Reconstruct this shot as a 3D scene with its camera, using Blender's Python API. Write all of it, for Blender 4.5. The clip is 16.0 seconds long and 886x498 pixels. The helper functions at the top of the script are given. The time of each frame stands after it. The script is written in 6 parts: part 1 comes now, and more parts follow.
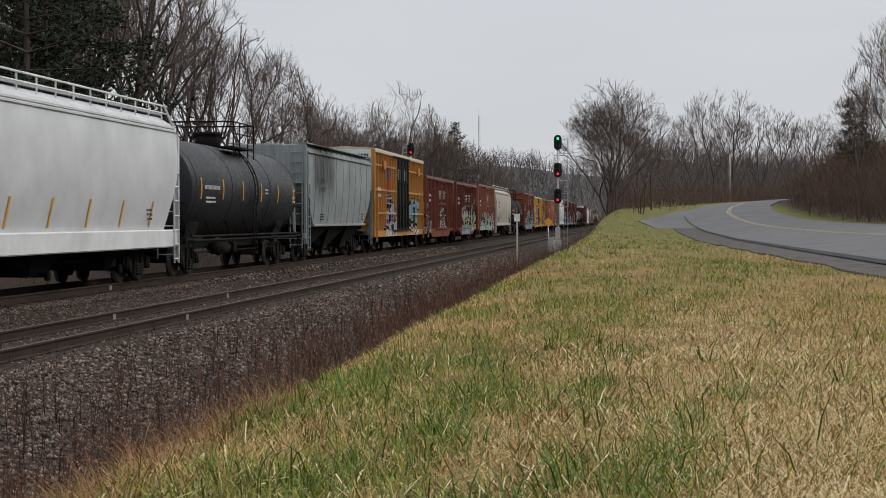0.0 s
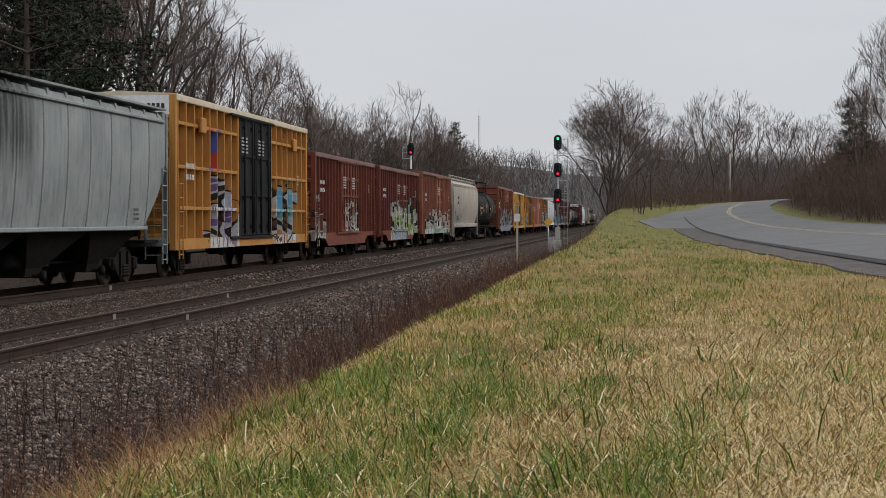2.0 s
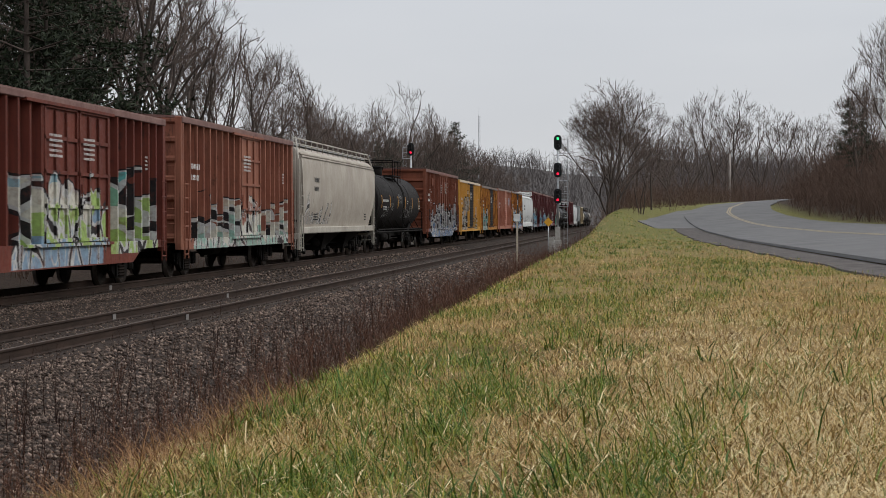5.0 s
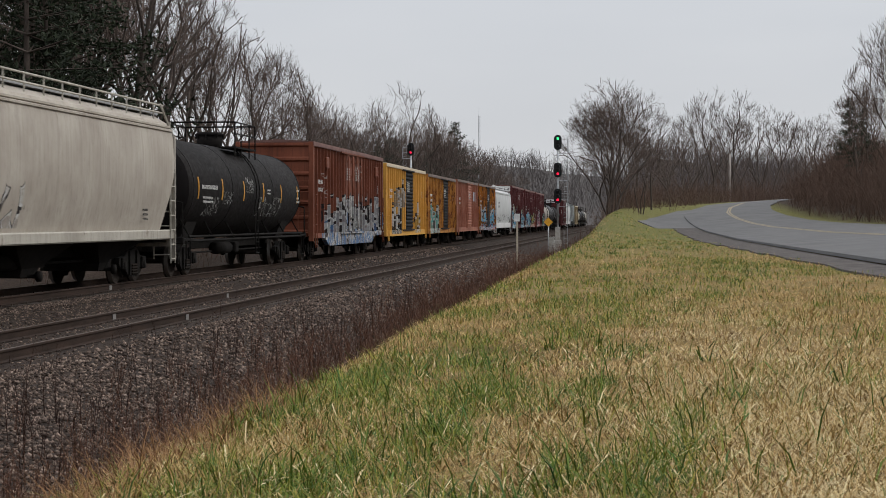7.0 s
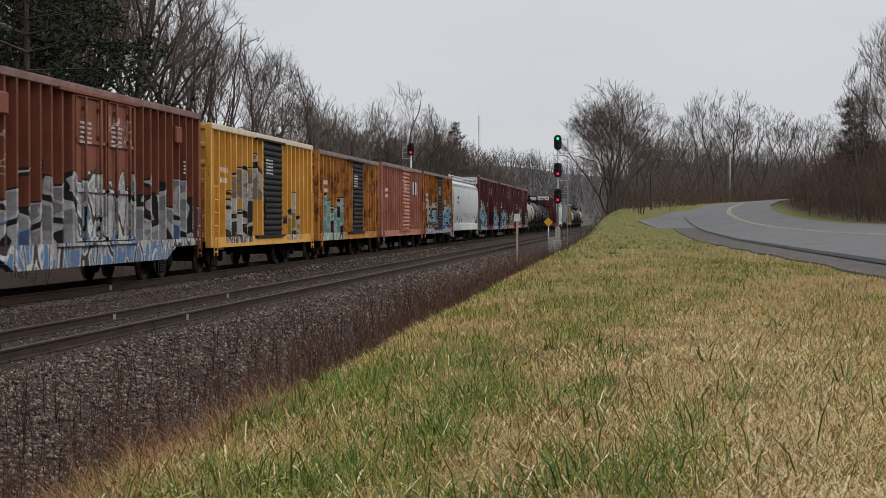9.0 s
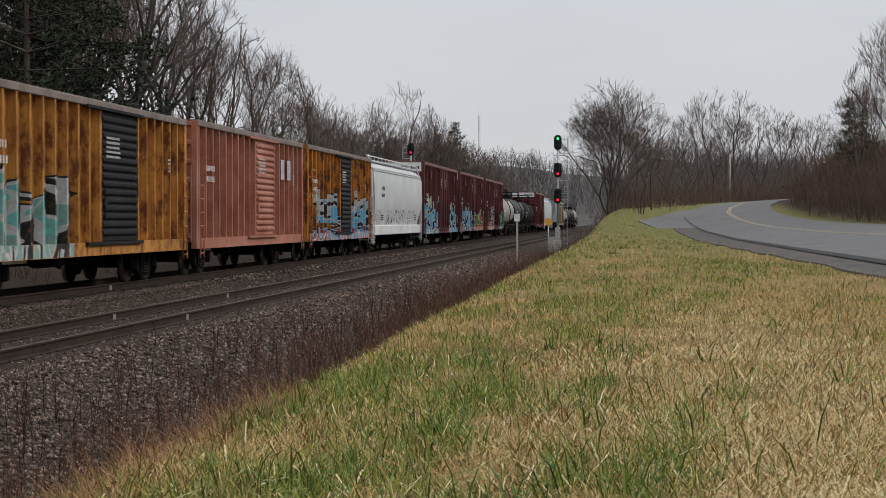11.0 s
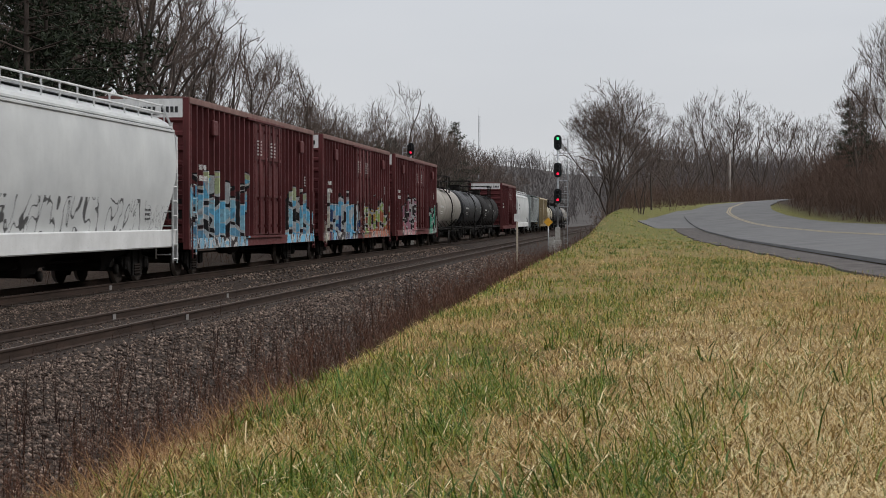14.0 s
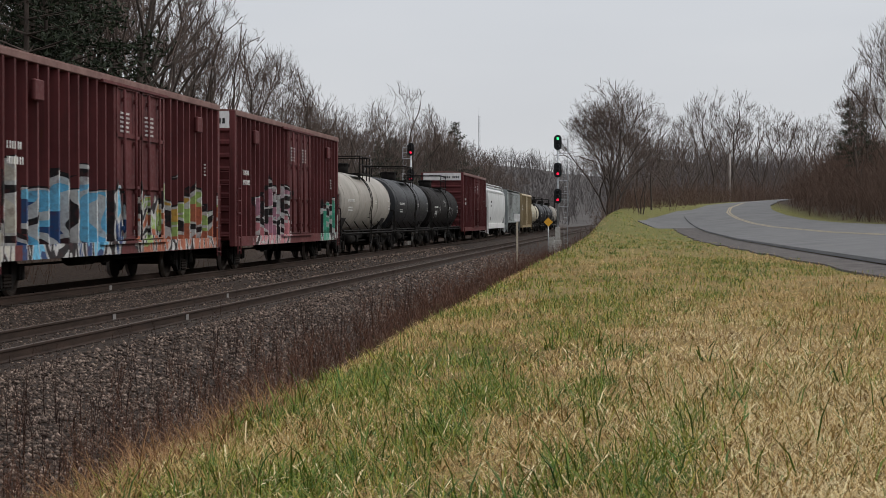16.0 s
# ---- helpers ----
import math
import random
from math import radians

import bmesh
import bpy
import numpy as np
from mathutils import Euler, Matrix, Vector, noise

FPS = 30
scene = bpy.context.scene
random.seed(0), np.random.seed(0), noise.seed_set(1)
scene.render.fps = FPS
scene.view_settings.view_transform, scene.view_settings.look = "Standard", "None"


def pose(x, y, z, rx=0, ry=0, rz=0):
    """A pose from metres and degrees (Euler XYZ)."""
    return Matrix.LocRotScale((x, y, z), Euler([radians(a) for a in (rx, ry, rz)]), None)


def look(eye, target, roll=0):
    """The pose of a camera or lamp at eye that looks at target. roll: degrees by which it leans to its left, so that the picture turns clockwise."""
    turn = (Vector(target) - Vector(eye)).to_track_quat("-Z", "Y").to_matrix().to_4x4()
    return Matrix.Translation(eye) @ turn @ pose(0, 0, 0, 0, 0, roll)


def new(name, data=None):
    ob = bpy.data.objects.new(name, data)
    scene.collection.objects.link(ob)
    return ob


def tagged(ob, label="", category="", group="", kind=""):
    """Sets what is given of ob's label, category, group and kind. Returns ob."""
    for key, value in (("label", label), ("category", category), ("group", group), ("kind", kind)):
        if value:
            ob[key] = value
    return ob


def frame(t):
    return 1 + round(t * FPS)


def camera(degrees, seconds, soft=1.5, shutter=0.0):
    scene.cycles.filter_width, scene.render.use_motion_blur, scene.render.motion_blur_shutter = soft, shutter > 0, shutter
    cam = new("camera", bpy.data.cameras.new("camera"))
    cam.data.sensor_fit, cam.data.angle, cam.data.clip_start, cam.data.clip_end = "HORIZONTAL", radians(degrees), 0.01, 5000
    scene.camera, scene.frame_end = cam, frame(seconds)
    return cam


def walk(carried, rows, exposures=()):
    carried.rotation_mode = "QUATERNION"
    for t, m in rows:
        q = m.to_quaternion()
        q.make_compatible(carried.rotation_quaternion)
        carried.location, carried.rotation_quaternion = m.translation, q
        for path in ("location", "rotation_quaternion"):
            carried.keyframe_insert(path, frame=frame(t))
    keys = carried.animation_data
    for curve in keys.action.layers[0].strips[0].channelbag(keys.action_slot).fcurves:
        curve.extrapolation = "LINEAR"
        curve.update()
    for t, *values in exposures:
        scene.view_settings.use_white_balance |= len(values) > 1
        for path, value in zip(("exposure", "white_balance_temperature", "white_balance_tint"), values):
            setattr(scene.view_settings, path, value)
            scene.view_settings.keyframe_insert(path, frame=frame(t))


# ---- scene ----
# The lens, and the still camera low over the grass beside the line
EYE_Z = 1.85
cam = camera(28.21, 16.0, soft=0.85, shutter=0.15)
CAM_POSE = pose(0.0, 0.0, EYE_Z, 90 - 0.942, 0, 6.282)
cam.data.dof.use_dof, cam.data.dof.focus_distance, cam.data.dof.aperture_fstop = True, 40.0, 22.0
walk(cam, [(0.0, CAM_POSE), (16.0, CAM_POSE)], exposures=[(0.0, 0.0), (16.0, 0.0)])

# ---- overcast sky and a weak, very wide sun ----
world = bpy.data.worlds.new("overcast_sky")
scene.world = world
world.use_nodes = True
wn, wl = world.node_tree.nodes, world.node_tree.links
wn.clear()
w_out, w_bg = wn.new("ShaderNodeOutputWorld"), wn.new("ShaderNodeBackground")
w_sky, w_hsv = wn.new("ShaderNodeTexSky"), wn.new("ShaderNodeHueSaturation")
w_sky.sky_type, w_sky.sun_disc = "NISHITA", False
w_sky.sun_elevation, w_sky.sun_rotation = radians(40), radians(53)
w_hsv.inputs["Saturation"].default_value, w_hsv.inputs["Value"].default_value = 0.3, 0.10
w_tc, w_sep = wn.new("ShaderNodeTexCoord"), wn.new("ShaderNodeSeparateXYZ")
w_ramp, w_mix = wn.new("ShaderNodeValToRGB"), wn.new("ShaderNodeMixRGB")
w_map, w_noise, w_cl = wn.new("ShaderNodeMapping"), wn.new("ShaderNodeTexNoise"), wn.new("ShaderNodeMixRGB")
w_map.inputs["Scale"].default_value = (1.2, 1.2, 5.0)
w_noise.inputs["Scale"].default_value, w_noise.inputs["Detail"].default_value = 2.2, 4.0
w_cl.blend_type = "OVERLAY"
w_cl.inputs["Fac"].default_value = 0.24
e = w_ramp.color_ramp.elements
e[0].position, e[0].color = 0.0, (0.64, 0.65, 0.67, 1)
e[1].position, e[1].color = 1.0, (1.55, 1.60, 1.70, 1)
mid = w_ramp.color_ramp.elements.new(0.16)
mid.color = (0.62, 0.65, 0.70, 1)
w_mix.inputs["Fac"].default_value = 0.93
wl.new(w_tc.outputs["Generated"], w_sep.inputs[0])
wl.new(w_tc.outputs["Generated"], w_map.inputs[0])
wl.new(w_map.outputs[0], w_noise.inputs["Vector"])
wl.new(w_sep.outputs["Z"], w_ramp.inputs["Fac"])
wl.new(w_ramp.outputs["Color"], w_cl.inputs["Color1"])
wl.new(w_noise.outputs["Fac"], w_cl.inputs["Color2"])
wl.new(w_sky.outputs["Color"], w_hsv.inputs["Color"])
wl.new(w_hsv.outputs["Color"], w_mix.inputs["Color1"])
wl.new(w_cl.outputs["Color"], w_mix.inputs["Color2"])
wl.new(w_mix.outputs["Color"], w_bg.inputs["Color"])
wl.new(w_bg.outputs[0], w_out.inputs["Surface"])
w_bg.inputs["Strength"].default_value = 1.0

sun = new("sun", bpy.data.lights.new("sun", "SUN"))
sun.data.energy, sun.data.angle, sun.data.color = 1.4, radians(16), (1.0, 0.96, 0.9)
sun.matrix_world = look((40, 28, 32), (0, 0, 0))


# ---- materials ----
class Nodes:
    """A node material under construction."""

    def __init__(self, name, rough=0.8, metal=0.0, spec=0.3):
        self.mat = bpy.data.materials.new(name)
        self.mat.use_nodes = True
        self.n, self.l = self.mat.node_tree.nodes, self.mat.node_tree.links
        self.bsdf = self.n["Principled BSDF"]
        self.set("Roughness", rough)
        self.set("Metallic", metal)
        self.set("Specular IOR Level", spec)

    def set(self, key, value):
        s = self.bsdf.inputs[key]
        if hasattr(value, "links"):
            self.l.new(value, s)
        else:
            s.default_value = value

    def put(self, sock, value):
        if hasattr(value, "links"):
            self.l.new(value, sock)
        elif isinstance(value, (tuple, list)) and len(value) == 3 and sock.type == "RGBA":
            sock.default_value = (*value, 1)
        else:
            sock.default_value = value

    def coords(self, kind="Object", scale=(1, 1, 1), shift=(0, 0, 0)):
        tc, m = self.n.new("ShaderNodeTexCoord"), self.n.new("ShaderNodeMapping")
        m.inputs["Scale"].default_value, m.inputs["Location"].default_value = scale, shift
        self.l.new(tc.outputs[kind], m.inputs[0])
        return m.outputs[0]

    def noise(self, vec, scale, detail=3.0, rough=0.6, distort=0.0):
        t = self.n.new("ShaderNodeTexNoise")
        for k, v in (("Scale", scale), ("Detail", detail), ("Roughness", rough), ("Distortion", distort)):
            t.inputs[k].default_value = v
        self.l.new(vec, t.inputs["Vector"])
        return t.outputs["Fac"]

    def noise_colour(self, vec, scale):
        t = self.n.new("ShaderNodeTexNoise")
        t.inputs["Scale"].default_value, t.inputs["Detail"].default_value = scale, 1.0
        self.l.new(vec, t.inputs["Vector"])
        return t.outputs["Color"]

    def voronoi(self, vec, scale, feature="F1", out="Color"):
        t = self.n.new("ShaderNodeTexVoronoi")
        t.feature = feature
        t.inputs["Scale"].default_value = scale
        self.l.new(vec, t.inputs["Vector"])
        return t.outputs[out]

    def math(self, op, a, b=0.0, c=0.0, clamp=False):
        t = self.n.new("ShaderNodeMath")
        t.operation, t.use_clamp = op, clamp
        for s, v in zip(t.inputs, (a, b, c)):
            self.put(s, v)
        return t.outputs[0]

    def ramp(self, fac, stops, mode="LINEAR"):
        t = self.n.new("ShaderNodeValToRGB")
        t.color_ramp.interpolation = mode
        els = t.color_ramp.elements
        while len(els) < len(stops):
            els.new(0.5)
        for el, (p, c) in zip(els, stops):
            el.position = p
            el.color = (c, c, c, 1) if isinstance(c, (int, float)) else (*c, 1)
        self.l.new(fac, t.inputs["Fac"])
        return t.outputs["Color"]

    def mix(self, fac, a, b, mode="MIX"):
        t = self.n.new("ShaderNodeMixRGB")
        t.blend_type = mode
        self.put(t.inputs["Fac"], fac)
        self.put(t.inputs["Color1"], a)
        self.put(t.inputs["Color2"], b)
        return t.outputs[0]

    def xyz(self, vec):
        t = self.n.new("ShaderNodeSeparateXYZ")
        self.l.new(vec, t.inputs[0])
        return t.outputs

    def bump(self, height, strength=0.3, distance=0.02):
        t = self.n.new("ShaderNodeBump")
        t.inputs["Strength"].default_value, t.inputs["Distance"].default_value = strength, distance
        self.l.new(height, t.inputs["Height"])
        self.l.new(t.outputs[0], self.bsdf.inputs["Normal"])

    def island(self):
        return self.n.new("ShaderNodeNewGeometry").outputs["Random Per Island"]

    def object_random(self):
        return self.n.new("ShaderNodeObjectInfo").outputs["Random"]


def plain(name, a, b, rough=0.8, metal=0.0, scale=4.0, bump=0.2, spec=0.3, stretch=(1, 1, 1), dist=0.01, island=0.0):
    """A surface that varies between two colours at two scales, with fine relief."""
    m = Nodes(name, rough, metal, spec)
    v = m.coords("Object", stretch)
    big, fine = m.noise(v, scale, 4), m.noise(v, scale * 9, 3)
    f = m.math("ADD", m.math("MULTIPLY", big, 0.65), m.math("MULTIPLY", fine, 0.35))
    c = m.ramp(f, ((0.33, a), (0.67, b)))
    if island:
        c = m.mix(island, c, m.ramp(m.island(), ((0, tuple(x * 0.35 for x in a)), (0.72, b), (1, tuple(min(1, x * 2.2) for x in b)))))
    m.set("Base Color", c)
    m.bump(fine, bump, dist)
    return m.mat


def glow(name, colour, strength):
    m = Nodes(name, 0.3)
    m.set("Base Color", (*colour, 1))
    m.set("Emission Color", (*colour, 1))
    m.set("Emission Strength", strength)
    return m.mat


M_STONE = plain("ballast_stone", (0.048, 0.034, 0.027), (0.145, 0.107, 0.086), 0.9, scale=6, island=0.85, spec=0.15)
M_RAIL = plain("rusty_rail", (0.019, 0.013, 0.010), (0.050, 0.031, 0.023), 0.85, 0.0, spec=0.12, scale=6, stretch=(1, 0.2, 1))
M_RAILTOP = plain("worn_railhead", (0.05, 0.036, 0.030), (0.11, 0.085, 0.072), 0.75, 0.0, scale=5, spec=0.15)
M_TIE = plain("tarred_wood", (0.035, 0.028, 0.024), (0.11, 0.085, 0.07), 0.9, scale=3, stretch=(1, 6, 1), bump=0.5)
M_ASPHALT = plain("worn_asphalt", (0.090, 0.088, 0.088), (0.142, 0.139, 0.138), 0.95, scale=0.6, bump=0.3, spec=0.12)
M_GRAVEL = plain("shoulder_gravel", (0.030, 0.027, 0.026), (0.125, 0.110, 0.102), 0.95, scale=3.5, bump=0.6, spec=0.1)
M_YELLOW = plain("road_yellow", (0.13, 0.115, 0.085), (0.30, 0.225, 0.10), 0.7, scale=3)


def ground_material():
    """Turf, straw, ballast grit and leaf litter by the place on the ground."""
    m = Nodes("ground_cover", 0.95, 0, 0.15)
    v = m.coords("Object")
    x, y, z = m.xyz(v)
    big, mid, fine = m.noise(v, 0.35, 4), m.noise(v, 2.2, 4), m.noise(v, 28, 3)
    turf = m.ramp(mid, ((0.3, (0.10, 0.068, 0.020)), (0.5, (0.19, 0.125, 0.042)), (0.7, (0.29, 0.20, 0.080))))
    turf = m.mix(m.ramp(big, ((0.42, 0.0), (0.6, 0.55))), turf, (0.26, 0.19, 0.08))
    turf = m.mix(m.math("MULTIPLY", m.math("MULTIPLY_ADD", y, 0.02, -0.3, True), 0.7), turf, (0.10, 0.120, 0.026))
    turf = m.mix(0.75, turf, m.ramp(m.noise(m.coords("Object", (1, 0.5, 1)), 60, 3), ((0.35, (0.3, 0.3, 0.3)), (0.65, (1.25, 1.2, 1.1)))), "MULTIPLY")
    cells = m.voronoi(v, 16)
    grit = m.mix(1.0, m.ramp(cells, ((0.1, (0.011, 0.007, 0.0052)), (0.9, (0.056, 0.038, 0.028)))), m.ramp(fine, ((0.3, 0.5), (0.7, 1.2))), "MULTIPLY")
    dirt = m.ramp(mid, ((0.3, (0.028, 0.020, 0.015)), (0.7, (0.075, 0.052, 0.038))))
    litter = m.ramp(m.noise(v, 6, 5), ((0.3, (0.018, 0.011, 0.0075)), (0.7, (0.050, 0.032, 0.021))))
    edge = m.math("ADD", x, m.math("MULTIPLY", m.math("SUBTRACT", mid, 0.5), 1.4))
    c = m.mix(m.ramp(m.math("MULTIPLY_ADD", edge, 0.05, 1.0), ((0.10, 1.0), (0.16, 0.0))), grit, litter)  # beyond x = -17
    c = m.mix(m.math("MULTIPLY_ADD", edge, 0.9, 4.9, True), c, dirt)      # ditch, x > -5
    c = m.mix(m.math("MULTIPLY_ADD", edge, 1.6, 5.0, True), c, turf)      # bank, x > -3
    far = m.math("MULTIPLY_ADD", m.math("ADD", y, m.math("MULTIPLY", mid, 30)), 0.02, -4.6, True)
    c = m.mix(far, c, m.mix(m.math("MULTIPLY_ADD", edge, 0.3, 3.5, True), c, litter))
    # far ground goes to the same grey as the far woods, haze painted in
    c = m.mix(m.math("MULTIPLY_ADD", y, 0.01, -4.6, True), c, m.ramp(m.noise(v, 0.15, 5), ((0.3, (0.045, 0.040, 0.037)), (0.7, (0.095, 0.085, 0.08)))))
    right = m.math("MULTIPLY_ADD", edge, 0.5, -5.4, True)
    c = m.mix(right, c, litter)
    m.set("Base Color", c)
    m.bump(m.math("ADD", fine, m.math("MULTIPLY", cells, 0.6)), 0.6, 0.03)
    return m.mat


M_GROUND = ground_material()


# ---- mesh helpers ----
def mesh_object(name, bm, mat, parent=None, label="", smooth=False):
    me = bpy.data.meshes.new(name)
    bm.to_mesh(me)
    bm.free()
    for k in (mat if isinstance(mat, (list, tuple)) else [mat]):
        me.materials.append(k)
    if smooth:
        me.shade_smooth()
        me.set_sharp_from_angle(angle=radians(32))
    ob = new(name, me)
    if parent:
        ob.parent = parent
    if label:
        ob["label"] = label
    return ob


def part(name, bm, material, parent, label="", smooth=False):
    return mesh_object(name, bm, material, parent, label, smooth)


def from_arrays(name, verts, faces, mat, smooth=False):
    """One mesh from numpy arrays of corners and of equal-sided faces."""
    me = bpy.data.meshes.new(name)
    n, k = faces.shape
    me.vertices.add(len(verts))
    me.vertices.foreach_set("co", np.ascontiguousarray(verts, dtype=np.float32).ravel())
    me.loops.add(n * k)
    me.loops.foreach_set("vertex_index", np.ascontiguousarray(faces, dtype=np.int32).ravel())
    me.polygons.add(n)
    me.polygons.foreach_set("loop_start", np.arange(0, n * k, k, dtype=np.int32))
    me.polygons.foreach_set("loop_total", np.full(n, k, dtype=np.int32))
    me.update(calc_edges=True)
    me.materials.append(mat)
    if smooth:
        me.shade_smooth()
    return new(name, me)


def box(bm, x0, x1, y0, y1, z0, z1, bevel=0.0, mat=0):
    vs = [bm.verts.new((x, y, z)) for z in (z0, z1) for y in (y0, y1) for x in (x0, x1)]
    fs = [bm.faces.new([vs[i] for i in q]) for q in ((0, 2, 3, 1), (4, 5, 7, 6), (0, 1, 5, 4), (2, 6, 7, 3), (0, 4, 6, 2), (1, 3, 7, 5))]
    for f in fs:
        f.material_index = mat
    if bevel:
        es = {e for f in fs for e in f.edges}
        bmesh.ops.bevel(bm, geom=list(es), offset=bevel, segments=1, affect="EDGES")
    return fs


def tube(bm, a, b, r0, r1=None, n=8, caps=True, mat=0):
    """A round bar from a to b."""
    r1 = r0 if r1 is None else r1
    a, b = Vector(a), Vector(b)
    d = (b - a).normalized()
    u = d.orthogonal().normalized()
    w = d.cross(u)
    rings = []
    for p, r in ((a, r0), (b, r1)):
        rings.append([bm.verts.new(p + (u * math.cos(q) + w * math.sin(q)) * r) for q in (2 * math.pi * i / n for i in range(n))])
    fs = [bm.faces.new((rings[0][i], rings[0][(i + 1) % n], rings[1][(i + 1) % n], rings[1][i])) for i in range(n)]
    if caps:
        fs += [bm.faces.new(rings[0][::-1]), bm.faces.new(rings[1])]
    for f in fs:
        f.material_index = mat
        f.smooth = n > 6
    return rings


def pipe(bm, points, r, n=6, mat=0):
    for a, b in zip(points, points[1:]):
        tube(bm, a, b, r, n=n, mat=mat)


def loft(bm, rings, close_ends=True, cyclic=True, mat=0, smooth=False):
    """Skin a row of equal rings of points."""
    rs = [[bm.verts.new(p) for p in ring] for ring in rings]
    n = len(rs[0])
    fs = []
    for p, q in zip(rs, rs[1:]):
        for i in range(n if cyclic else n - 1):
            j = (i + 1) % n
            fs.append(bm.faces.new((p[i], p[j], q[j], q[i])))
    for f in fs:
        f.smooth = smooth
    if close_ends:
        fs += [bm.faces.new(rs[0][::-1]), bm.faces.new(rs[-1])]
    for f in fs:
        f.material_index = mat
    return rs


# ---- the lie of the land ----
TRACK_X, TRACK_Z = -9.75, 0.0        # the near, empty track
TRAIN_X, TRAIN_Z = -14.05, 0.23      # the track with the train
CREST_Y, CREST_Z = (0, 7, 16, 32, 51, 70, 90, 125, 165, 260), (1.0, 1.05, 1.12, 1.22, 1.3, 1.55, 2.1, 2.6, 3.0, 4.6)
ROAD_Y = (-60, 25, 41, 64, 91, 106, 121, 137, 150, 165, 195, 225, 253, 300, 400)
ROAD_Z = (1.25, 1.26, 1.22, 1.18, 1.27, 1.42, 1.7, 2.2, 2.65, 3.2, 3.85, 4.35, 4.8, 5.6, 7.0)      # along its left edge
LINE_Y, LINE_X = (-60, 130, 137, 150, 165, 180, 195, 210, 225, 253, 282, 310), (6.8, 6.8, 6.95, 7.8, 9.8, 12.4, 15.4, 18.7, 22.3, 30, 40, 52)
CROSSFALL = 0.065


def crest_height(y):
    return np.interp(y, CREST_Y, CREST_Z)


def road_height(y):
    return np.interp(y, ROAD_Y, ROAD_Z)


def road_centre(y):
    return np.interp(y, LINE_Y, LINE_X)


def step(a, b, v):
    t = np.clip((v - a) / (b - a), 0, 1)
    return t * t * (3 - 2 * t)


def height(x, y):
    """Height of the ground at arrays x, y."""
    x, y = np.asarray(x, float), np.asarray(y, float)
    crest, road, rc = crest_height(y), road_height(y), road_centre(y)
    flat_x = np.array((-400.0, -120, -60, -30, -22, -18.2, -16.3, -12.1, -11.6, -7.9, -5.4, -4.4, -3.4))
    flat_z = np.array((14.0, 8, 4.0, 1.2, 0.3, -0.35, 0.03, 0.03, -0.19, -0.19, -0.55, -0.6, -0.45))
    bed = np.interp(x, flat_x, flat_z)
    bank = step(-3.7, -1.3, x)
    plateau = crest + (road - 0.07 - crest) * step(-1.5, 1.4, x - (rc - 6.8))
    h = bed * (1 - bank) + plateau * bank
    off = x - rc
    h = np.where(x > -1.3, np.where(off > -3.3, road - 0.07 + CROSSFALL * np.clip(off + 3.3, 0, 7.5), h), h)
    rise = step(4.7, 10.5, off) * (3.2 - 1.9 * step(150, 260, y)) + np.clip(off - 14, 0, 60) * 0.1
    h = h + np.where(off > 0, rise, 0)
    hill = step(650, 1250, y + 0.1 * np.abs(x + 80)) * 28 * (1 + 0.2 * np.sin(x * 0.006 + 1.0) + 0.06 * np.sin(x * 0.05) + 0.05 * np.sin(y * 0.03 + x * 0.02)) * (1 - 0.8 * step(0, 140, x))
    return h + hill + np.where(y > 320, step(320, 560, y) * 5 * step(-4, 12, x), 0)


def roll(x, y):
    """Small unevenness of the turf."""
    return 0.014 * np.sin(x * 2.1 + 1.3 * np.sin(y * 0.9)) * np.sin(y * 1.7 + x) + 0.010 * np.sin(x * 5.3 + y * 4.1)


def build_ground():
    xs = np.unique(np.concatenate([np.linspace(-3000, -140, 24), np.linspace(-140, -20, 40), np.linspace(-20, 14, 86), np.linspace(14, 120, 60), np.linspace(120, 3000, 24)]))
    ys = np.unique(np.concatenate([np.linspace(-400, -12, 14), np.linspace(-12, 40, 96), np.linspace(40, 330, 110), np.linspace(330, 1300, 60), np.linspace(1300, 4200, 12)]))
    gx, gy = np.meshgrid(xs, ys)
    gz = height(gx, gy)
    turf = (gx > -2.2) & (gx < road_centre(gy) - 4.5)
    gz = gz + np.where(turf, roll(gx, gy), 0)
    v = np.stack([gx, gy, gz], -1).reshape(-1, 3)
    i = np.arange(len(ys) - 1)[:, None] * len(xs) + np.arange(len(xs) - 1)[None]
    f = np.stack([i, i + 1, i + 1 + len(xs), i + len(xs)], -1).reshape(-1, 4)
    ob = from_arrays("ground", v, f, M_GROUND, True)
    tagged(ob, "grassy bank sloping down to a ballasted railway bed", "ground", kind="structure")


build_ground()


def strip(name, ys, left, right, lift, mat, thick=0.06):
    """A band along the road, from offset left to offset right of its centre line."""
    bm = bmesh.new()
    rows = []
    tilt = lambda o: CROSSFALL * max(0.0, o + 3.3)
    for y in ys:
        c, z = float(road_centre(y)), float(road_height(y)) + lift
        l, r = left(y), right(y)
        rows.append([bm.verts.new(p) for p in ((c + l - 0.02, y, z + tilt(l) - thick), (c + l, y, z + tilt(l)), (c + (l + r) / 2, y, z + tilt((l + r) / 2)), (c + r, y, z + tilt(r)), (c + r + 0.02, y, z + tilt(r) - thick))])
    for p, q in zip(rows, rows[1:]):
        for k in range(4):
            bm.faces.new((p[k], p[k + 1], q[k + 1], q[k]))
    return mesh_object(name, bm, mat)


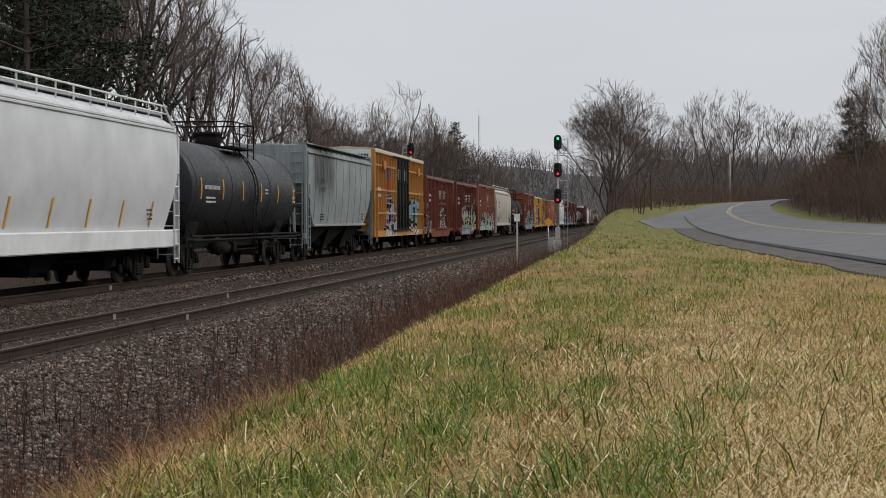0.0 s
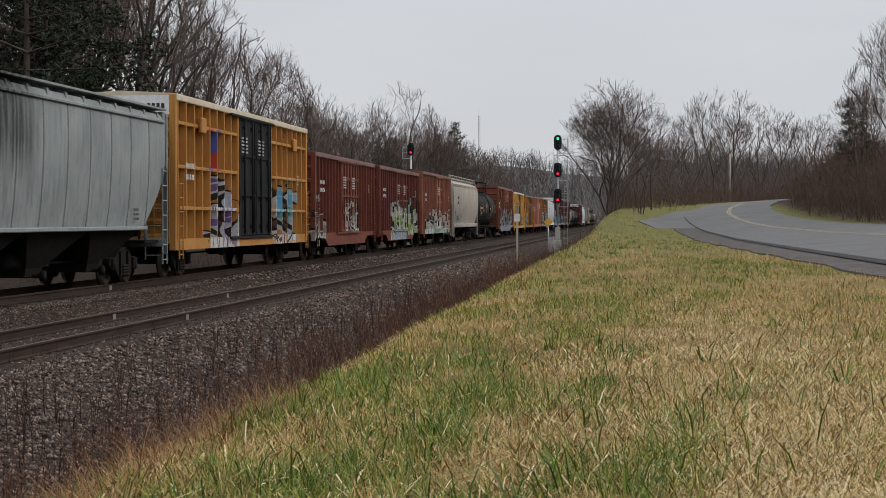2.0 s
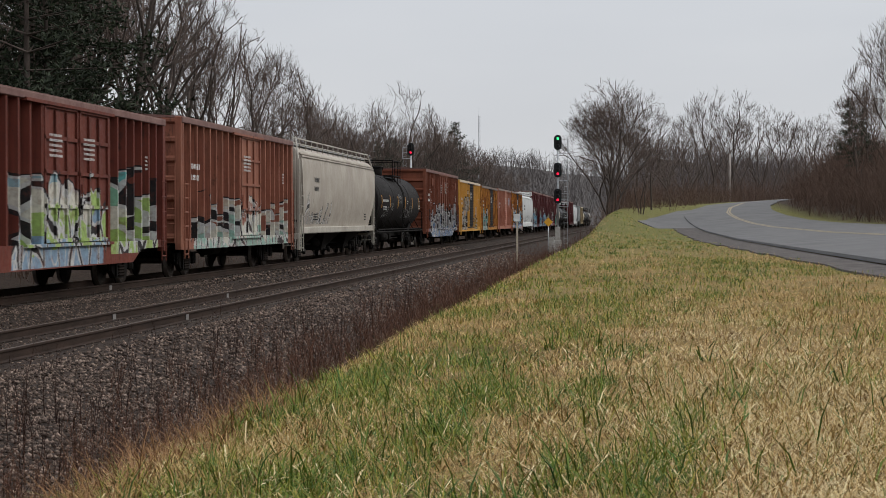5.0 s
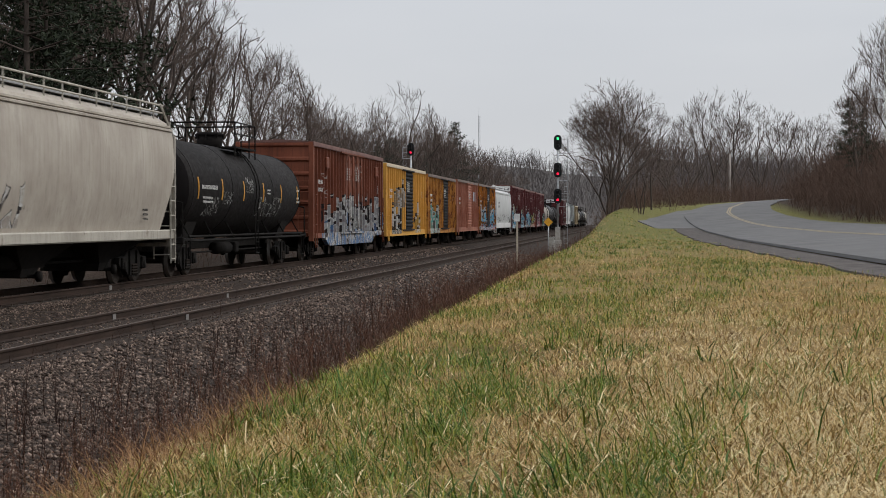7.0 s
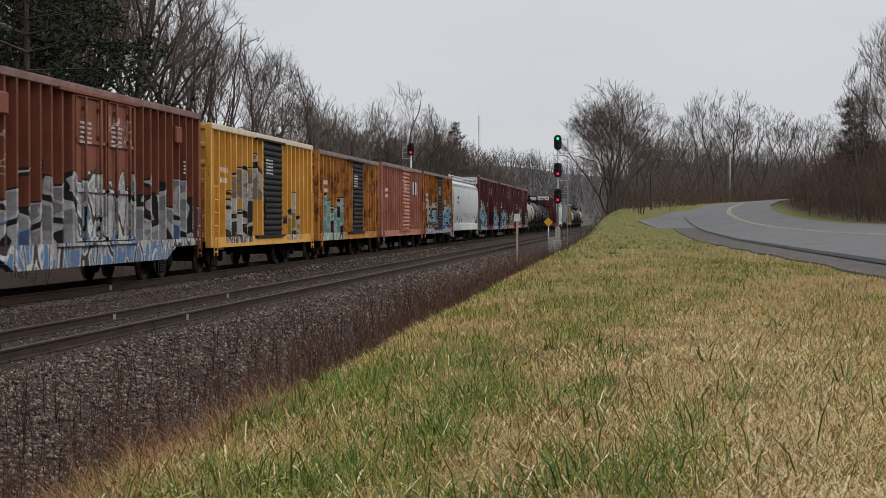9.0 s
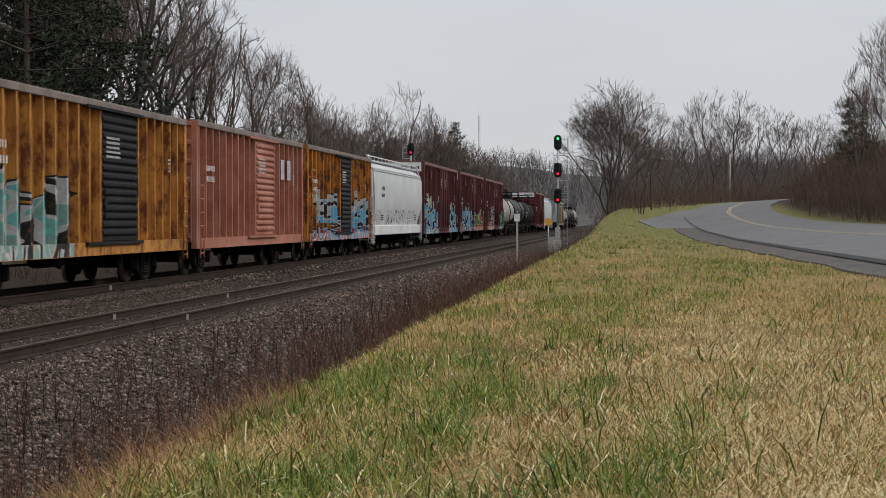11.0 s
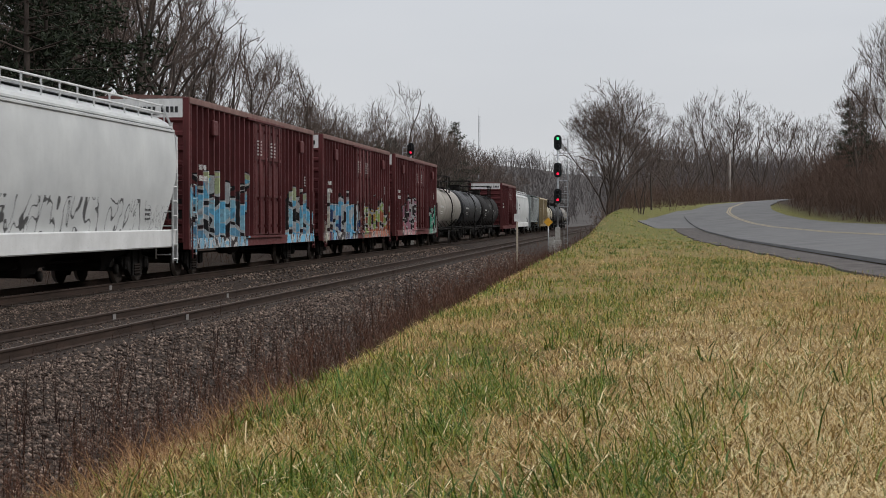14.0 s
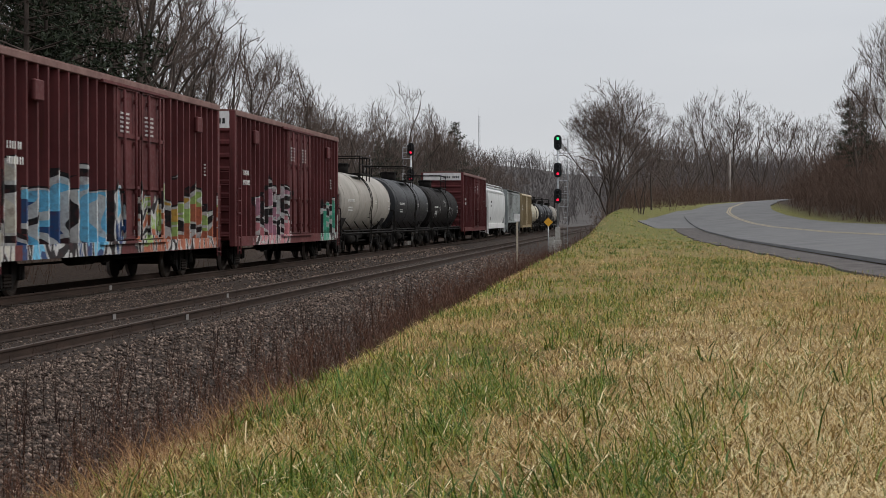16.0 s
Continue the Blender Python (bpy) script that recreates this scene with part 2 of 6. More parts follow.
ys_road = list(np.linspace(-60, 310, 186))
road = strip("road", ys_road, lambda y: -3.3, lambda y: 3.3, 0.03, M_ASPHALT)
tagged(road, "worn grey asphalt country road bending uphill", "road", kind="structure")
shoulder = strip("pavement", list(np.linspace(-20, 118, 100)), lambda y: -4.0 - 0.7 * min(1, max(0, (y - 15) / 45)) - 0.07 * math.sin(y * 0.9) - 0.05 * math.sin(y * 2.3), lambda y: -3.34, -0.042, M_GRAVEL, 0.06)
tagged(shoulder, "loose grey gravel shoulder beside the road", "shoulder", kind="structure")

# ---- the train: materials ----
WHITE, BLACK = (0.50, 0.50, 0.485), (0.012, 0.012, 0.014)


def car_paint(name, a, b, rust=(0.10, 0.035, 0.015), rust_amount=0.3, streak=0.5, streak_colour=(0.03, 0.022, 0.018), rough=0.6, tags=(), stain=None, tone=0.86, spec=0.14, scrawls=(), emblem=()):
    """Weathered car paint: two tones, rust blooms, rain streaks, and sprayed colour fields.
    tags: (y0, y1, z0, z1, palette, size) in the car's own space."""
    m = Nodes(name, rough, 0.0, spec)
    v = m.coords("Object")
    x, y, z = m.xyz(v)
    big, fine = m.noise(v, 0.7, 5), m.noise(v, 9.0, 4)
    c = m.mix(m.ramp(m.math("ADD", m.math("MULTIPLY", big, 0.7), m.math("MULTIPLY", fine, 0.3)), ((0.35, 0.0), (0.65, 1.0))), a, b)
    run = m.noise(m.coords("Object", (3.2, 3.2, 0.16)), 2.2, 5, 0.7)
    c = m.mix(m.math("MULTIPLY", m.ramp(run, ((0.5, 0.0), (0.72, 1.0))), streak), c, streak_colour)
    bloom = m.noise(m.coords("Object", (1, 1, 0.45)), 2.6, 6, 0.72)
    edge = 0.72 - 0.3 * rust_amount
    c = m.mix(m.ramp(bloom, ((edge - 0.02, 0.0), (edge + 0.10, 1.0))), c, rust)
    thin = m.noise(m.coords("Object", (9.0, 9.0, 0.35), (2, 5, 1)), 2.0, 4, 0.65)
    c = m.mix(m.math("MULTIPLY", m.ramp(thin, ((0.52, 0.0), (0.68, 1.0))), 0.15 + 0.55 * streak), c, streak_colour)
    chips = m.noise(v, 22.0, 3, 0.7)
    c = m.mix(m.math("MULTIPLY", m.ramp(chips, ((0.62, 0.0), (0.70, 1.0))), 0.2 + 0.6 * rust_amount), c, rust)
    if stain:
        y0, y1, z0, col = stain
        inside = m.math("MULTIPLY", m.math("MULTIPLY_ADD", y, 0.8, -y0 * 0.8, True), m.math("MULTIPLY_ADD", y, -0.8, y1 * 0.8, True))
        lower = m.math("MULTIPLY_ADD", m.math("ADD", z, m.math("MULTIPLY", run, 2.0)), 0.8, -z0 * 0.8 - 0.6, True)
        c = m.mix(m.math("MULTIPLY", m.math("MULTIPLY", inside, lower), m.ramp(run, ((0.3, 0.25), (0.6, 1.0)))), c, col)
    c = m.mix(1.0, c, m.ramp(big, ((0.3, tone * 0.9), (0.7, tone))), "MULTIPLY")
    for k, (y0, y1, z0, z1, palette, size) in enumerate(tags):
        # bulging letters: stretched cells with a dark outline, a light rim and a fill that changes with height
        s = 1.15 / (size + 0.42)
        base = m.coords("Object", (0.0, s, s * 0.5), (0, k * 3.7 + y0, k * 1.3))
        warp = m.mix(0.3, base, m.noise_colour(m.coords("Object", (0.0, 1.0, 0.75), (k, 0, 0)), 1.9), "ADD")
        rim = m.voronoi(warp, 1.0, "DISTANCE_TO_EDGE", "Distance")
        cell = m.xyz(m.voronoi(warp, 1.0))
        ink = m.noise(m.coords("Object", (0.0, 1.0, 0.5), (k * 7.3, 0, 0)), 1.5 / (size + 0.4), 1.0, 0.4, 0.6)
        top = m.math("MULTIPLY_ADD", cell[1], 0.9, m.math("MULTIPLY_ADD", ink, 0.9, z1 - 1.0))
        over = m.math("SUBTRACT", top, z)
        inside = m.math("MULTIPLY", m.math("GREATER_THAN", z, z0), m.math("GREATER_THAN", over, 0.0))
        wob = m.math("MULTIPLY_ADD", cell[2], 0.9, m.math("MULTIPLY_ADD", y, 1.0, -0.45))
        inside = m.math("MULTIPLY", inside, m.math("MULTIPLY", m.math("GREATER_THAN", wob, y0), m.math("LESS_THAN", wob, y1)))
        cols = list(palette)
        level = m.math("ADD", m.math("MULTIPLY_ADD", z, -0.8 / (z1 - z0), 0.8 * z1 / (z1 - z0)), m.math("MULTIPLY_ADD", cell[0], 0.5, m.math("MULTIPLY", ink, 0.35)))
        fill = m.ramp(level, [(0.14 + 1.0 * i / len(cols), col) for i, col in enumerate(cols)], "CONSTANT")
        line = m.math("MINIMUM", rim, m.math("MULTIPLY", over, 1.0))
        fill = m.mix(m.ramp(m.math("ABSOLUTE", m.math("SUBTRACT", ink, 0.5)), ((0.0, 1.0), (0.018, 0.0)), "CONSTANT"), fill, WHITE)
        fill = m.mix(m.ramp(line, ((0.0, 1.0), (0.085, 0.0)), "CONSTANT"), fill, WHITE)
        fill = m.mix(m.ramp(line, ((0.0, 1.0), (0.042, 0.0)), "CONSTANT"), fill, BLACK)
        spray = m.mix(m.ramp(fine, ((0.35, 0.0), (0.75, 0.4))), fill, (0.07, 0.05, 0.042))
        c = m.mix(m.math("MULTIPLY", inside, m.ramp(m.noise(v, 5, 4), ((0.32, 0.55), (0.48, 1.0)))), c, spray)
    for k, (y0, y1, z0, z1, col, size, wide) in enumerate(scrawls):
        # thin sprayed loops
        loop = m.noise(m.coords("Object", (0.0, 1.0, 0.7), (k * 4.1 + 2, y0, 0)), 1.3 / size, 0.5, 0.3, 1.4)
        on = m.ramp(m.math("ABSOLUTE", m.math("SUBTRACT", loop, 0.5)), ((0.0, 1.0), (wide, 0.0)), "CONSTANT")
        inside = m.math("MULTIPLY", m.math("MULTIPLY", m.math("GREATER_THAN", z, z0), m.math("LESS_THAN", z, z1)), m.math("MULTIPLY", m.math("GREATER_THAN", y, y0), m.math("LESS_THAN", y, y1)))
        c = m.mix(m.math("MULTIPLY", inside, on), c, col)
    for y0, z0, half in emblem:
        # a cross of one red and one blue slanting bar
        for lean_to, col in ((1.0, (0.42, 0.05, 0.03)), (-1.0, (0.05, 0.09, 0.30))):
            off = m.math("ABSOLUTE", m.math("ADD", m.math("SUBTRACT", y, y0), m.math("MULTIPLY", m.math("SUBTRACT", z, z0), lean_to * 0.8)))
            on = m.math("MULTIPLY", m.math("LESS_THAN", off, half * 0.42), m.math("LESS_THAN", m.math("ABSOLUTE", m.math("SUBTRACT", z, z0)), half))
            c = m.mix(m.math("MULTIPLY", on, 0.9), c, col)
    m.set("Base Color", c)
    m.set("Roughness", m.ramp(fine, ((0.3, rough - 0.12), (0.7, min(1, rough + 0.2)))))
    m.bump(m.math("ADD", fine, m.math("MULTIPLY", bloom, 0.5)), 0.06, 0.006)
    return m.mat


M_UNDER = plain("near_black_steel", (0.006, 0.0055, 0.0055), (0.018, 0.0155, 0.0135), 0.9, 0.0, scale=5, spec=0.1)
M_WHEEL = plain("rusty_wheel_steel", (0.010, 0.008, 0.007), (0.034, 0.025, 0.020), 0.85, 0.0, scale=6, spec=0.12)
M_TREAD = plain("bright_tread", (0.22, 0.21, 0.2), (0.35, 0.33, 0.31), 0.35, 0.9, scale=6)
M_STRIPE = plain("orange_reflector", (0.55, 0.24, 0.02), (0.7, 0.36, 0.05), 0.5, scale=8)
M_MARKW = plain("white_stencil", (0.45, 0.44, 0.42), (0.7, 0.69, 0.66), 0.7, scale=14)
M_MARKB = plain("black_stencil", (0.015, 0.015, 0.015), (0.05, 0.05, 0.05), 0.7, scale=14)
M_WPANEL = plain("dirty_white_panel", (0.5, 0.49, 0.47), (0.74, 0.73, 0.71), 0.6, scale=2.5, stretch=(1, 1, 0.4))
M_GALV = plain("galvanised_steel", (0.30, 0.31, 0.32), (0.48, 0.49, 0.50), 0.45, 0.6, scale=5)
M_BLACKDOOR = plain("sooty_black_paint", (0.006, 0.006, 0.007), (0.022, 0.022, 0.024), 0.8, spec=0.12, scale=2.5, stretch=(1, 1, 0.3))

# ---- the train: running gear, built once and shared ----
WHEEL_R = 0.457


def wheelset_mesh():
    bm = bmesh.new()
    tube(bm, (-0.95, 0, 0), (0.95, 0, 0), 0.085, n=10)
    for s in (-1, 1):
        prof = ((0.66, 0.12), (0.69, 0.36), (0.685, 0.49), (0.715, 0.487), (0.722, WHEEL_R), (0.82, WHEEL_R - 0.008), (0.825, 0.38), (0.775, 0.34), (0.775, 0.16), (0.83, 0.12))
        n = 18
        rings = [[(s * px, r * math.cos(2 * math.pi * i / n), r * math.sin(2 * math.pi * i / n)) for i in range(n)] for px, r in prof]
        loft(bm, rings, smooth=False)
    bmesh.ops.recalc_face_normals(bm, faces=bm.faces)
    for f in bm.faces:
        c = f.calc_center_median()
        if abs(math.hypot(c.y, c.z) - WHEEL_R) < 0.012 and 0.722 < abs(c.x) < 0.822:
            f.material_index = 1
    me = bpy.data.meshes.new("wheelset")
    bm.to_mesh(me)
    bm.free()
    me.materials.append(M_WHEEL), me.materials.append(M_TREAD)
    return me


def bogie_mesh():
    """Two cast side frames on their bearings, with a bolster between them."""
    bm = bmesh.new()
    for s in (-1, 1):
        x0, x1 = s * 0.93 - 0.07, s * 0.93 + 0.07
        outer = [(-1.22, 0.52), (-1.16, 0.66), (-0.72, 0.69), (-0.42, 0.84), (0.42, 0.84), (0.72, 0.69), (1.16, 0.66), (1.22, 0.52), (1.05, 0.38), (0.72, 0.40), (0.36, 0.16), (-0.36, 0.16), (-0.72, 0.40), (-1.05, 0.38)]
        loft(bm, [[(x, y, z) for y, z in outer] for x in (x0, x1)])
        for y in (-0.89, 0.89):
            tube(bm, (s * 0.97, y, WHEEL_R), (s * 1.08, y, WHEEL_R), 0.13, 0.11, n=10)
            box(bm, s * 1.0 - 0.06, s * 1.0 + 0.06, y - 0.17, y + 0.17, 0.36, 0.66, 0.02)
        box(bm, s * 1.02 - 0.03, s * 1.02 + 0.03, -0.38, -0.26, 0.2, 0.82)
        box(bm, s * 1.02 - 0.03, s * 1.02 + 0.03, 0.26, 0.38, 0.2, 0.82)
    box(bm, -0.98, 0.98, -0.22, 0.22, 0.5, 0.78, 0.04)
    tube(bm, (0, 0, 0.75), (0, 0, 0.9), 0.3, n=14)
    bmesh.ops.recalc_face_normals(bm, faces=bm.faces)
    me = bpy.data.meshes.new("bogie")
    bm.to_mesh(me)
    bm.free()
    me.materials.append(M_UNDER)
    return me


def spring_mesh():
    bm = bmesh.new()
    rows = [(0.2 + k * 0.036, 0.072 if k % 2 else 0.05) for k in range(9)]
    loft(bm, [[(r * math.cos(i * 1.047), r * math.sin(i * 1.047), z) for i in range(6)] for z, r in rows])
    me = bpy.data.meshes.new("coil_spring")
    bm.to_mesh(me)
    bm.free()
    me.materials.append(M_WHEEL)
    return me


ME_WHEELS, ME_BOGIE, ME_SPRING = wheelset_mesh(), bogie_mesh(), spring_mesh()
WHEELSETS, TRAIN = [], []


def child(name, mesh, parent, m=Matrix.Identity(4)):
    o = new(name, mesh)
    o.parent = parent
    o.matrix_basis = m
    return o


def start_car(name, label, centre, length, truck):
    """An empty at rail height in the middle of a car, with its running gear; registered in the train."""
    car = new(name)
    tagged(car, label, "freight car", "cars of the freight train")
    TRAIN.append((car, centre))
    car.matrix_basis = pose(TRAIN_X, centre, TRAIN_Z)
    for s in (-1, 1):
        b = child("bogie", ME_BOGIE, car, pose(0, s * truck, 0))
        for q in (-1, 1):
            for y in (-0.15, 0.0, 0.15):
                child("coil_spring", ME_SPRING, b, pose(q * 1.03, y, 0))
        for q in (-1, 1):
            w = child("wheelset", ME_WHEELS, car, pose(0, s * truck + q * 0.89, WHEEL_R))
            WHEELSETS.append((w, s * truck + q * 0.89))
    bm = bmesh.new()
    box(bm, -0.3, 0.3, -length / 2 + 0.1, length / 2 - 0.1, 0.72, 1.0, 0.02)
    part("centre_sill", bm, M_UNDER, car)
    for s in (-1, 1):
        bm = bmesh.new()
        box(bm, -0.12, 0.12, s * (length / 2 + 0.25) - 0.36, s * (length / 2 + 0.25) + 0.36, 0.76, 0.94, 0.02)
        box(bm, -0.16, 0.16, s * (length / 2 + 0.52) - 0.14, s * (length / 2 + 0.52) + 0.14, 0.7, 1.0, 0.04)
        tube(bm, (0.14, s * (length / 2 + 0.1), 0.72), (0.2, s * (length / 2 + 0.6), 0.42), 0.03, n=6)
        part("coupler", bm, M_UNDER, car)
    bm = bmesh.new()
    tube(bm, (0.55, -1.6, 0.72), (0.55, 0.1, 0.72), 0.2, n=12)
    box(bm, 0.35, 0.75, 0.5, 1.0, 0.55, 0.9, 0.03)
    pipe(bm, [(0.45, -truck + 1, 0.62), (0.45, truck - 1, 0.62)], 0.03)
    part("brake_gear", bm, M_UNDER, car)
    return car


def ladder(car, x, y0, y1, z0, z1, mat, rungs=6, along="y", r=0.022):
    """Two stiles and rungs, standing off the side (along y) or the end (along x)."""
    bm = bmesh.new()
    p = (lambda a, z: (x, a, z)) if along == "y" else (lambda a, z: (a, x, z))
    for a in (y0, y1):
        tube(bm, p(a, z0), p(a, z1), r, n=6)
    for k in range(rungs):
        z = z0 + 0.12 + (z1 - z0 - 0.2) * k / max(1, rungs - 1)
        tube(bm, p(y0, z), p(y1, z), r * 0.85, n=6)
    return part("ladder", bm, mat, car)


def marks(car, x, y, z, w, h, rows, mat, name="stencilled_marking"):
    """Lines of lettering as plain bars on a side."""
    bm = bmesh.new()
    rnd = random.Random(int(abs(y * 100 + z * 37)))
    step_z = h / rows
    for r in range(rows):
        a, z0 = y, z + h - (r + 1) * step_z
        while a < y + w - 0.02:
            b = min(y + w, a + step_z * rnd.uniform(0.12, 0.3))
            box(bm, x, x + 0.006, a, b, z0, z0 + step_z * 0.5)
            a = b + step_z * rnd.uniform(0.2, 0.4)
        if not bm.faces:
            break
    return tagged(part(name, bm, mat, car), kind="stuff")


def boxcar(label, centre, length, eave, paint, roof_mat, ribs, doors, door_style, door_mat, sill=0.79, end_panel=False, bands=(), belly=False, ladder_mat=None, brackets=False, end_mat=None, truck=None):
    """A ribbed steel boxcar. doors: (y0, y1) of each leaf; ribs: number a side between the ends and the doors."""
    car = start_car("boxcar", label, centre, length, truck or length / 2 - 2.35)
    h, W, R = length / 2, 1.36, 1.55
    bm = bmesh.new()
    box(bm, -W, W, -h, h, 0.98, eave - 0.02)
    part("body", bm, [paint], car)
    # end sheets with horizontal corrugations
    n = 9 if eave > 4.7 else 7
    for s in (-1, 1):
        for k in range(n):
            z = 1.15 + (eave - (1.25 if not end_panel else 1.75)) * k / (n - 1)
            bm = bmesh.new()
            d = 0.09
            loft(bm, [[(xx, s * h, z - 0.1), (xx, s * (h + d), z - 0.04), (xx, s * (h + d), z + 0.04), (xx, s * h, z + 0.1)] for xx in (-1.38, 1.38)])
            bmesh.ops.recalc_face_normals(bm, faces=bm.faces)
            part("end_rib", bm, end_mat or paint, car)
        for q in (-1, 1):
            bm = bmesh.new()
            box(bm, q * 1.455 - 0.09, q * 1.455 + 0.09, s * h - 0.1, s * h + 0.08, sill, eave, 0.015)
            part("corner_post", bm, paint, car)
        if end_panel:
            bm = bmesh.new()
            box(bm, -1.40, 1.40, s * (h + 0.05) - 0.035, s * (h + 0.05) + 0.035, eave - 0.62, eave - 0.03)
            pnl = part("end_panel", bm, M_WPANEL, car, "dirty white end panel")
            bm = bmesh.new()
            for i in range(9):
                if i != 4:
                    box(bm, 0.1 + i * 0.13, 0.19 + i * 0.13, s * (h + 0.088) - 0.004, s * (h + 0.088) + 0.004, eave - 0.42, eave - 0.25)
            tagged(part("stencilled_marking", bm, M_MARKB, pnl), kind="stuff")
        ladder(car, s * (h + 0.16), 0.95, 1.38, 1.0, 3.2, ladder_mat or paint, 6, "x")
        yl = s * (h - 0.28)
        ladder(car, R + 0.05, yl - 0.2, yl + 0.2, 0.55, 2.7, ladder_mat or paint, 6)
    # side sills, posts, doors on both sides
    for s in (-1, 1):
        bm = bmesh.new()
        if belly:
            pts = [(-h, 1.1), (-h, sill + 0.12), (-h * 0.72, sill + 0.1), (-h * 0.62, sill - 0.22), (h * 0.62, sill - 0.22), (h * 0.72, sill + 0.1), (h, sill + 0.12), (h, 1.1)]
        else:
            pts = [(-h, 1.1), (-h, sill), (h, sill), (h, 1.1)]
        loft(bm, [[(s * xx, y, z) for y, z in pts] for xx in (1.362, 1.535)])
        bmesh.ops.recalc_face_normals(bm, faces=bm.faces)
        part("side_sill", bm, paint, car)
        bm = bmesh.new()
        box(bm, min(s * 1.362, s * 1.57), max(s * 1.362, s * 1.57), -h - 0.05, h + 0.05, eave - 0.16, eave, 0.015)
        part("roof_rail", bm, roof_mat, car)
        d0, d1 = min(d[0] for d in doors), max(d[1] for d in doors)
        gaps = [(-h + 0.15, d0 - 0.1), (d1 + 0.1, h - 0.15)]
        for a, b in gaps:
            cnt = max(2, round(ribs * (b - a) / (2 * h - (d1 - d0))))
            for k in range(cnt + 1):
                y = a + (b - a) * k / cnt
                bm = bmesh.new()
                loft(bm, [[(s * W, y - 0.085, z), (s * R, y - 0.04, z), (s * R, y + 0.04, z), (s * W, y + 0.085, z)] for z in (1.09, eave - 0.15)])
                bmesh.ops.recalc_face_normals(bm, faces=bm.faces)
                part("side_post", bm, paint, car)
            for z in bands:
                bm = bmesh.new()
                box(bm, min(s * W, s * (R - 0.01)), max(s * W, s * (R - 0.01)), a + 0.05, b - 0.05, z - 0.05, z + 0.05, 0.012)
                part("side_band", bm, paint, car)
        for (a, b) in doors:
            bm = bmesh.new()
            X0, X1 = s * W, s * (R - 0.03)
            z0, z1 = 1.12, eave - 0.2
            bars = []
            box(bm, min(X0, X1), max(X0, X1), a, b, z0, z1, 0.01)
            if door_style == "corrugated":
                m = 15
                for k in range(m):
                    z = z0 + 0.1 + (z1 - z0 - 0.2) * (k + 0.5) / m
                    bb = bmesh.new()
                    loft(bb, [[(X1, y, z - 0.09), (s * (R + 0.025), y, z - 0.03), (s * (R + 0.025), y, z + 0.03), (X1, y, z + 0.09)] for y in (a + 0.08, b - 0.08)])
                    bars.append(("corrugation", bb))
            else:
                if door_style == "panel":
                    for y in (a + (b - a) * 0.34, a + (b - a) * 0.66):
                        bb = bmesh.new()
                        box(bb, min(X1, s * (R + 0.025)), max(X1, s * (R + 0.025)), y - 0.035, y + 0.035, z0 + 0.09, z1 - 0.09)
                        bars.append(("door_bar", bb))
                for k in range(5 if door_style == "panel" else 4):
                    z = z0 + (z1 - z0) * (k + 0.02) / (4 if door_style == "panel" else 3)
                    z = min(z, z1 - 0.05)
                    bb = bmesh.new()
                    box(bb, min(X1, s * (R + 0.025)), max(X1, s * (R + 0.025)), a + 0.03, b - 0.03, z, z + 0.08)
                    bars.append(("door_bar", bb))
                for y in (a + 0.03, b - 0.1):
                    bb = bmesh.new()
                    box(bb, min(X1, s * (R + 0.025)), max(X1, s * (R + 0.025)), y, y + 0.07, z0, z1)
                    bars.append(("door_bar", bb))
            bmesh.ops.recalc_face_normals(bm, faces=bm.faces)
            leaf = part("door", bm, door_mat, car, "sliding steel door" if door_style != "plug" else "plug door with locking bars")
            for nm, bb in bars:
                bmesh.ops.recalc_face_normals(bb, faces=bb.faces)
                part(nm, bb, door_mat, leaf)
            bm = bmesh.new()
            if door_style == "plug":
                for y in (a + (b - a) * 0.28, b - (b - a) * 0.24):
                    tube(bm, (s * (R + 0.045), y, z0 + 0.05), (s * (R + 0.045), y, z1 - 0.05), 0.04, n=8)
                    for z in (z0 + 0.3, z0 + 1.2, z0 + 2.4, z1 - 0.3):
                        box(bm, s * (R + 0.025) - 0.035, s * (R + 0.025) + 0.035, y - 0.06, y + 0.06, z - 0.05, z + 0.05)
            else:
                tube(bm, (s * (R + 0.045), a + 0.12, z0 + 0.5), (s * (R + 0.045), a + 0.12, z0 + 1.3), 0.02, n=6)
                box(bm, s * (R + 0.03) - 0.03, s * (R + 0.03) + 0.03, a + 0.05, a + 0.3, z0 + 0.85, z0 + 0.98)
            part("door_handle", bm, door_mat, leaf)
            for y in [k for k in (a - 0.035, b + 0.035) if k < d0 or k > d1]:
                bm = bmesh.new()
                box(bm, min(s * W, s * (R + 0.012)), max(s * W, s * (R + 0.012)), y - 0.03, y + 0.03, z0 - 0.03, z1 + 0.02, 0.008)
                part("door_post", bm, paint, car)
            if s > 0:
                marks(car, R + 0.03, a + 0.3, z1 - 1.1, (b - a) * 0.36, 0.55, 5, M_MARKW)
        for z in (1.04, eave - 0.2):
            bm = bmesh.new()
            box(bm, min(s * 1.5, s * 1.62), max(s * 1.5, s * 1.62), d0 - 1.2, d1 + 0.3, z, z + 0.07)
            part("door_track", bm, door_mat, car)
        if brackets:
            for y in (-h + 2.7, h - 2.7):
                bm = bmesh.new()
                box(bm, min(s * R, s * (R + 0.1)), max(s * R, s * (R + 0.1)), y - 0.3, y + 0.3, eave - 0.95, eave - 0.5, 0.03)
                part("bracket", bm, paint, car)
    # peaked roof with seam caps
    bm = bmesh.new()
    sec = [(-1.56, eave - 0.02), (-1.56, eave + 0.02), (0, eave + 0.10), (1.56, eave + 0.02), (1.56, eave - 0.02)]
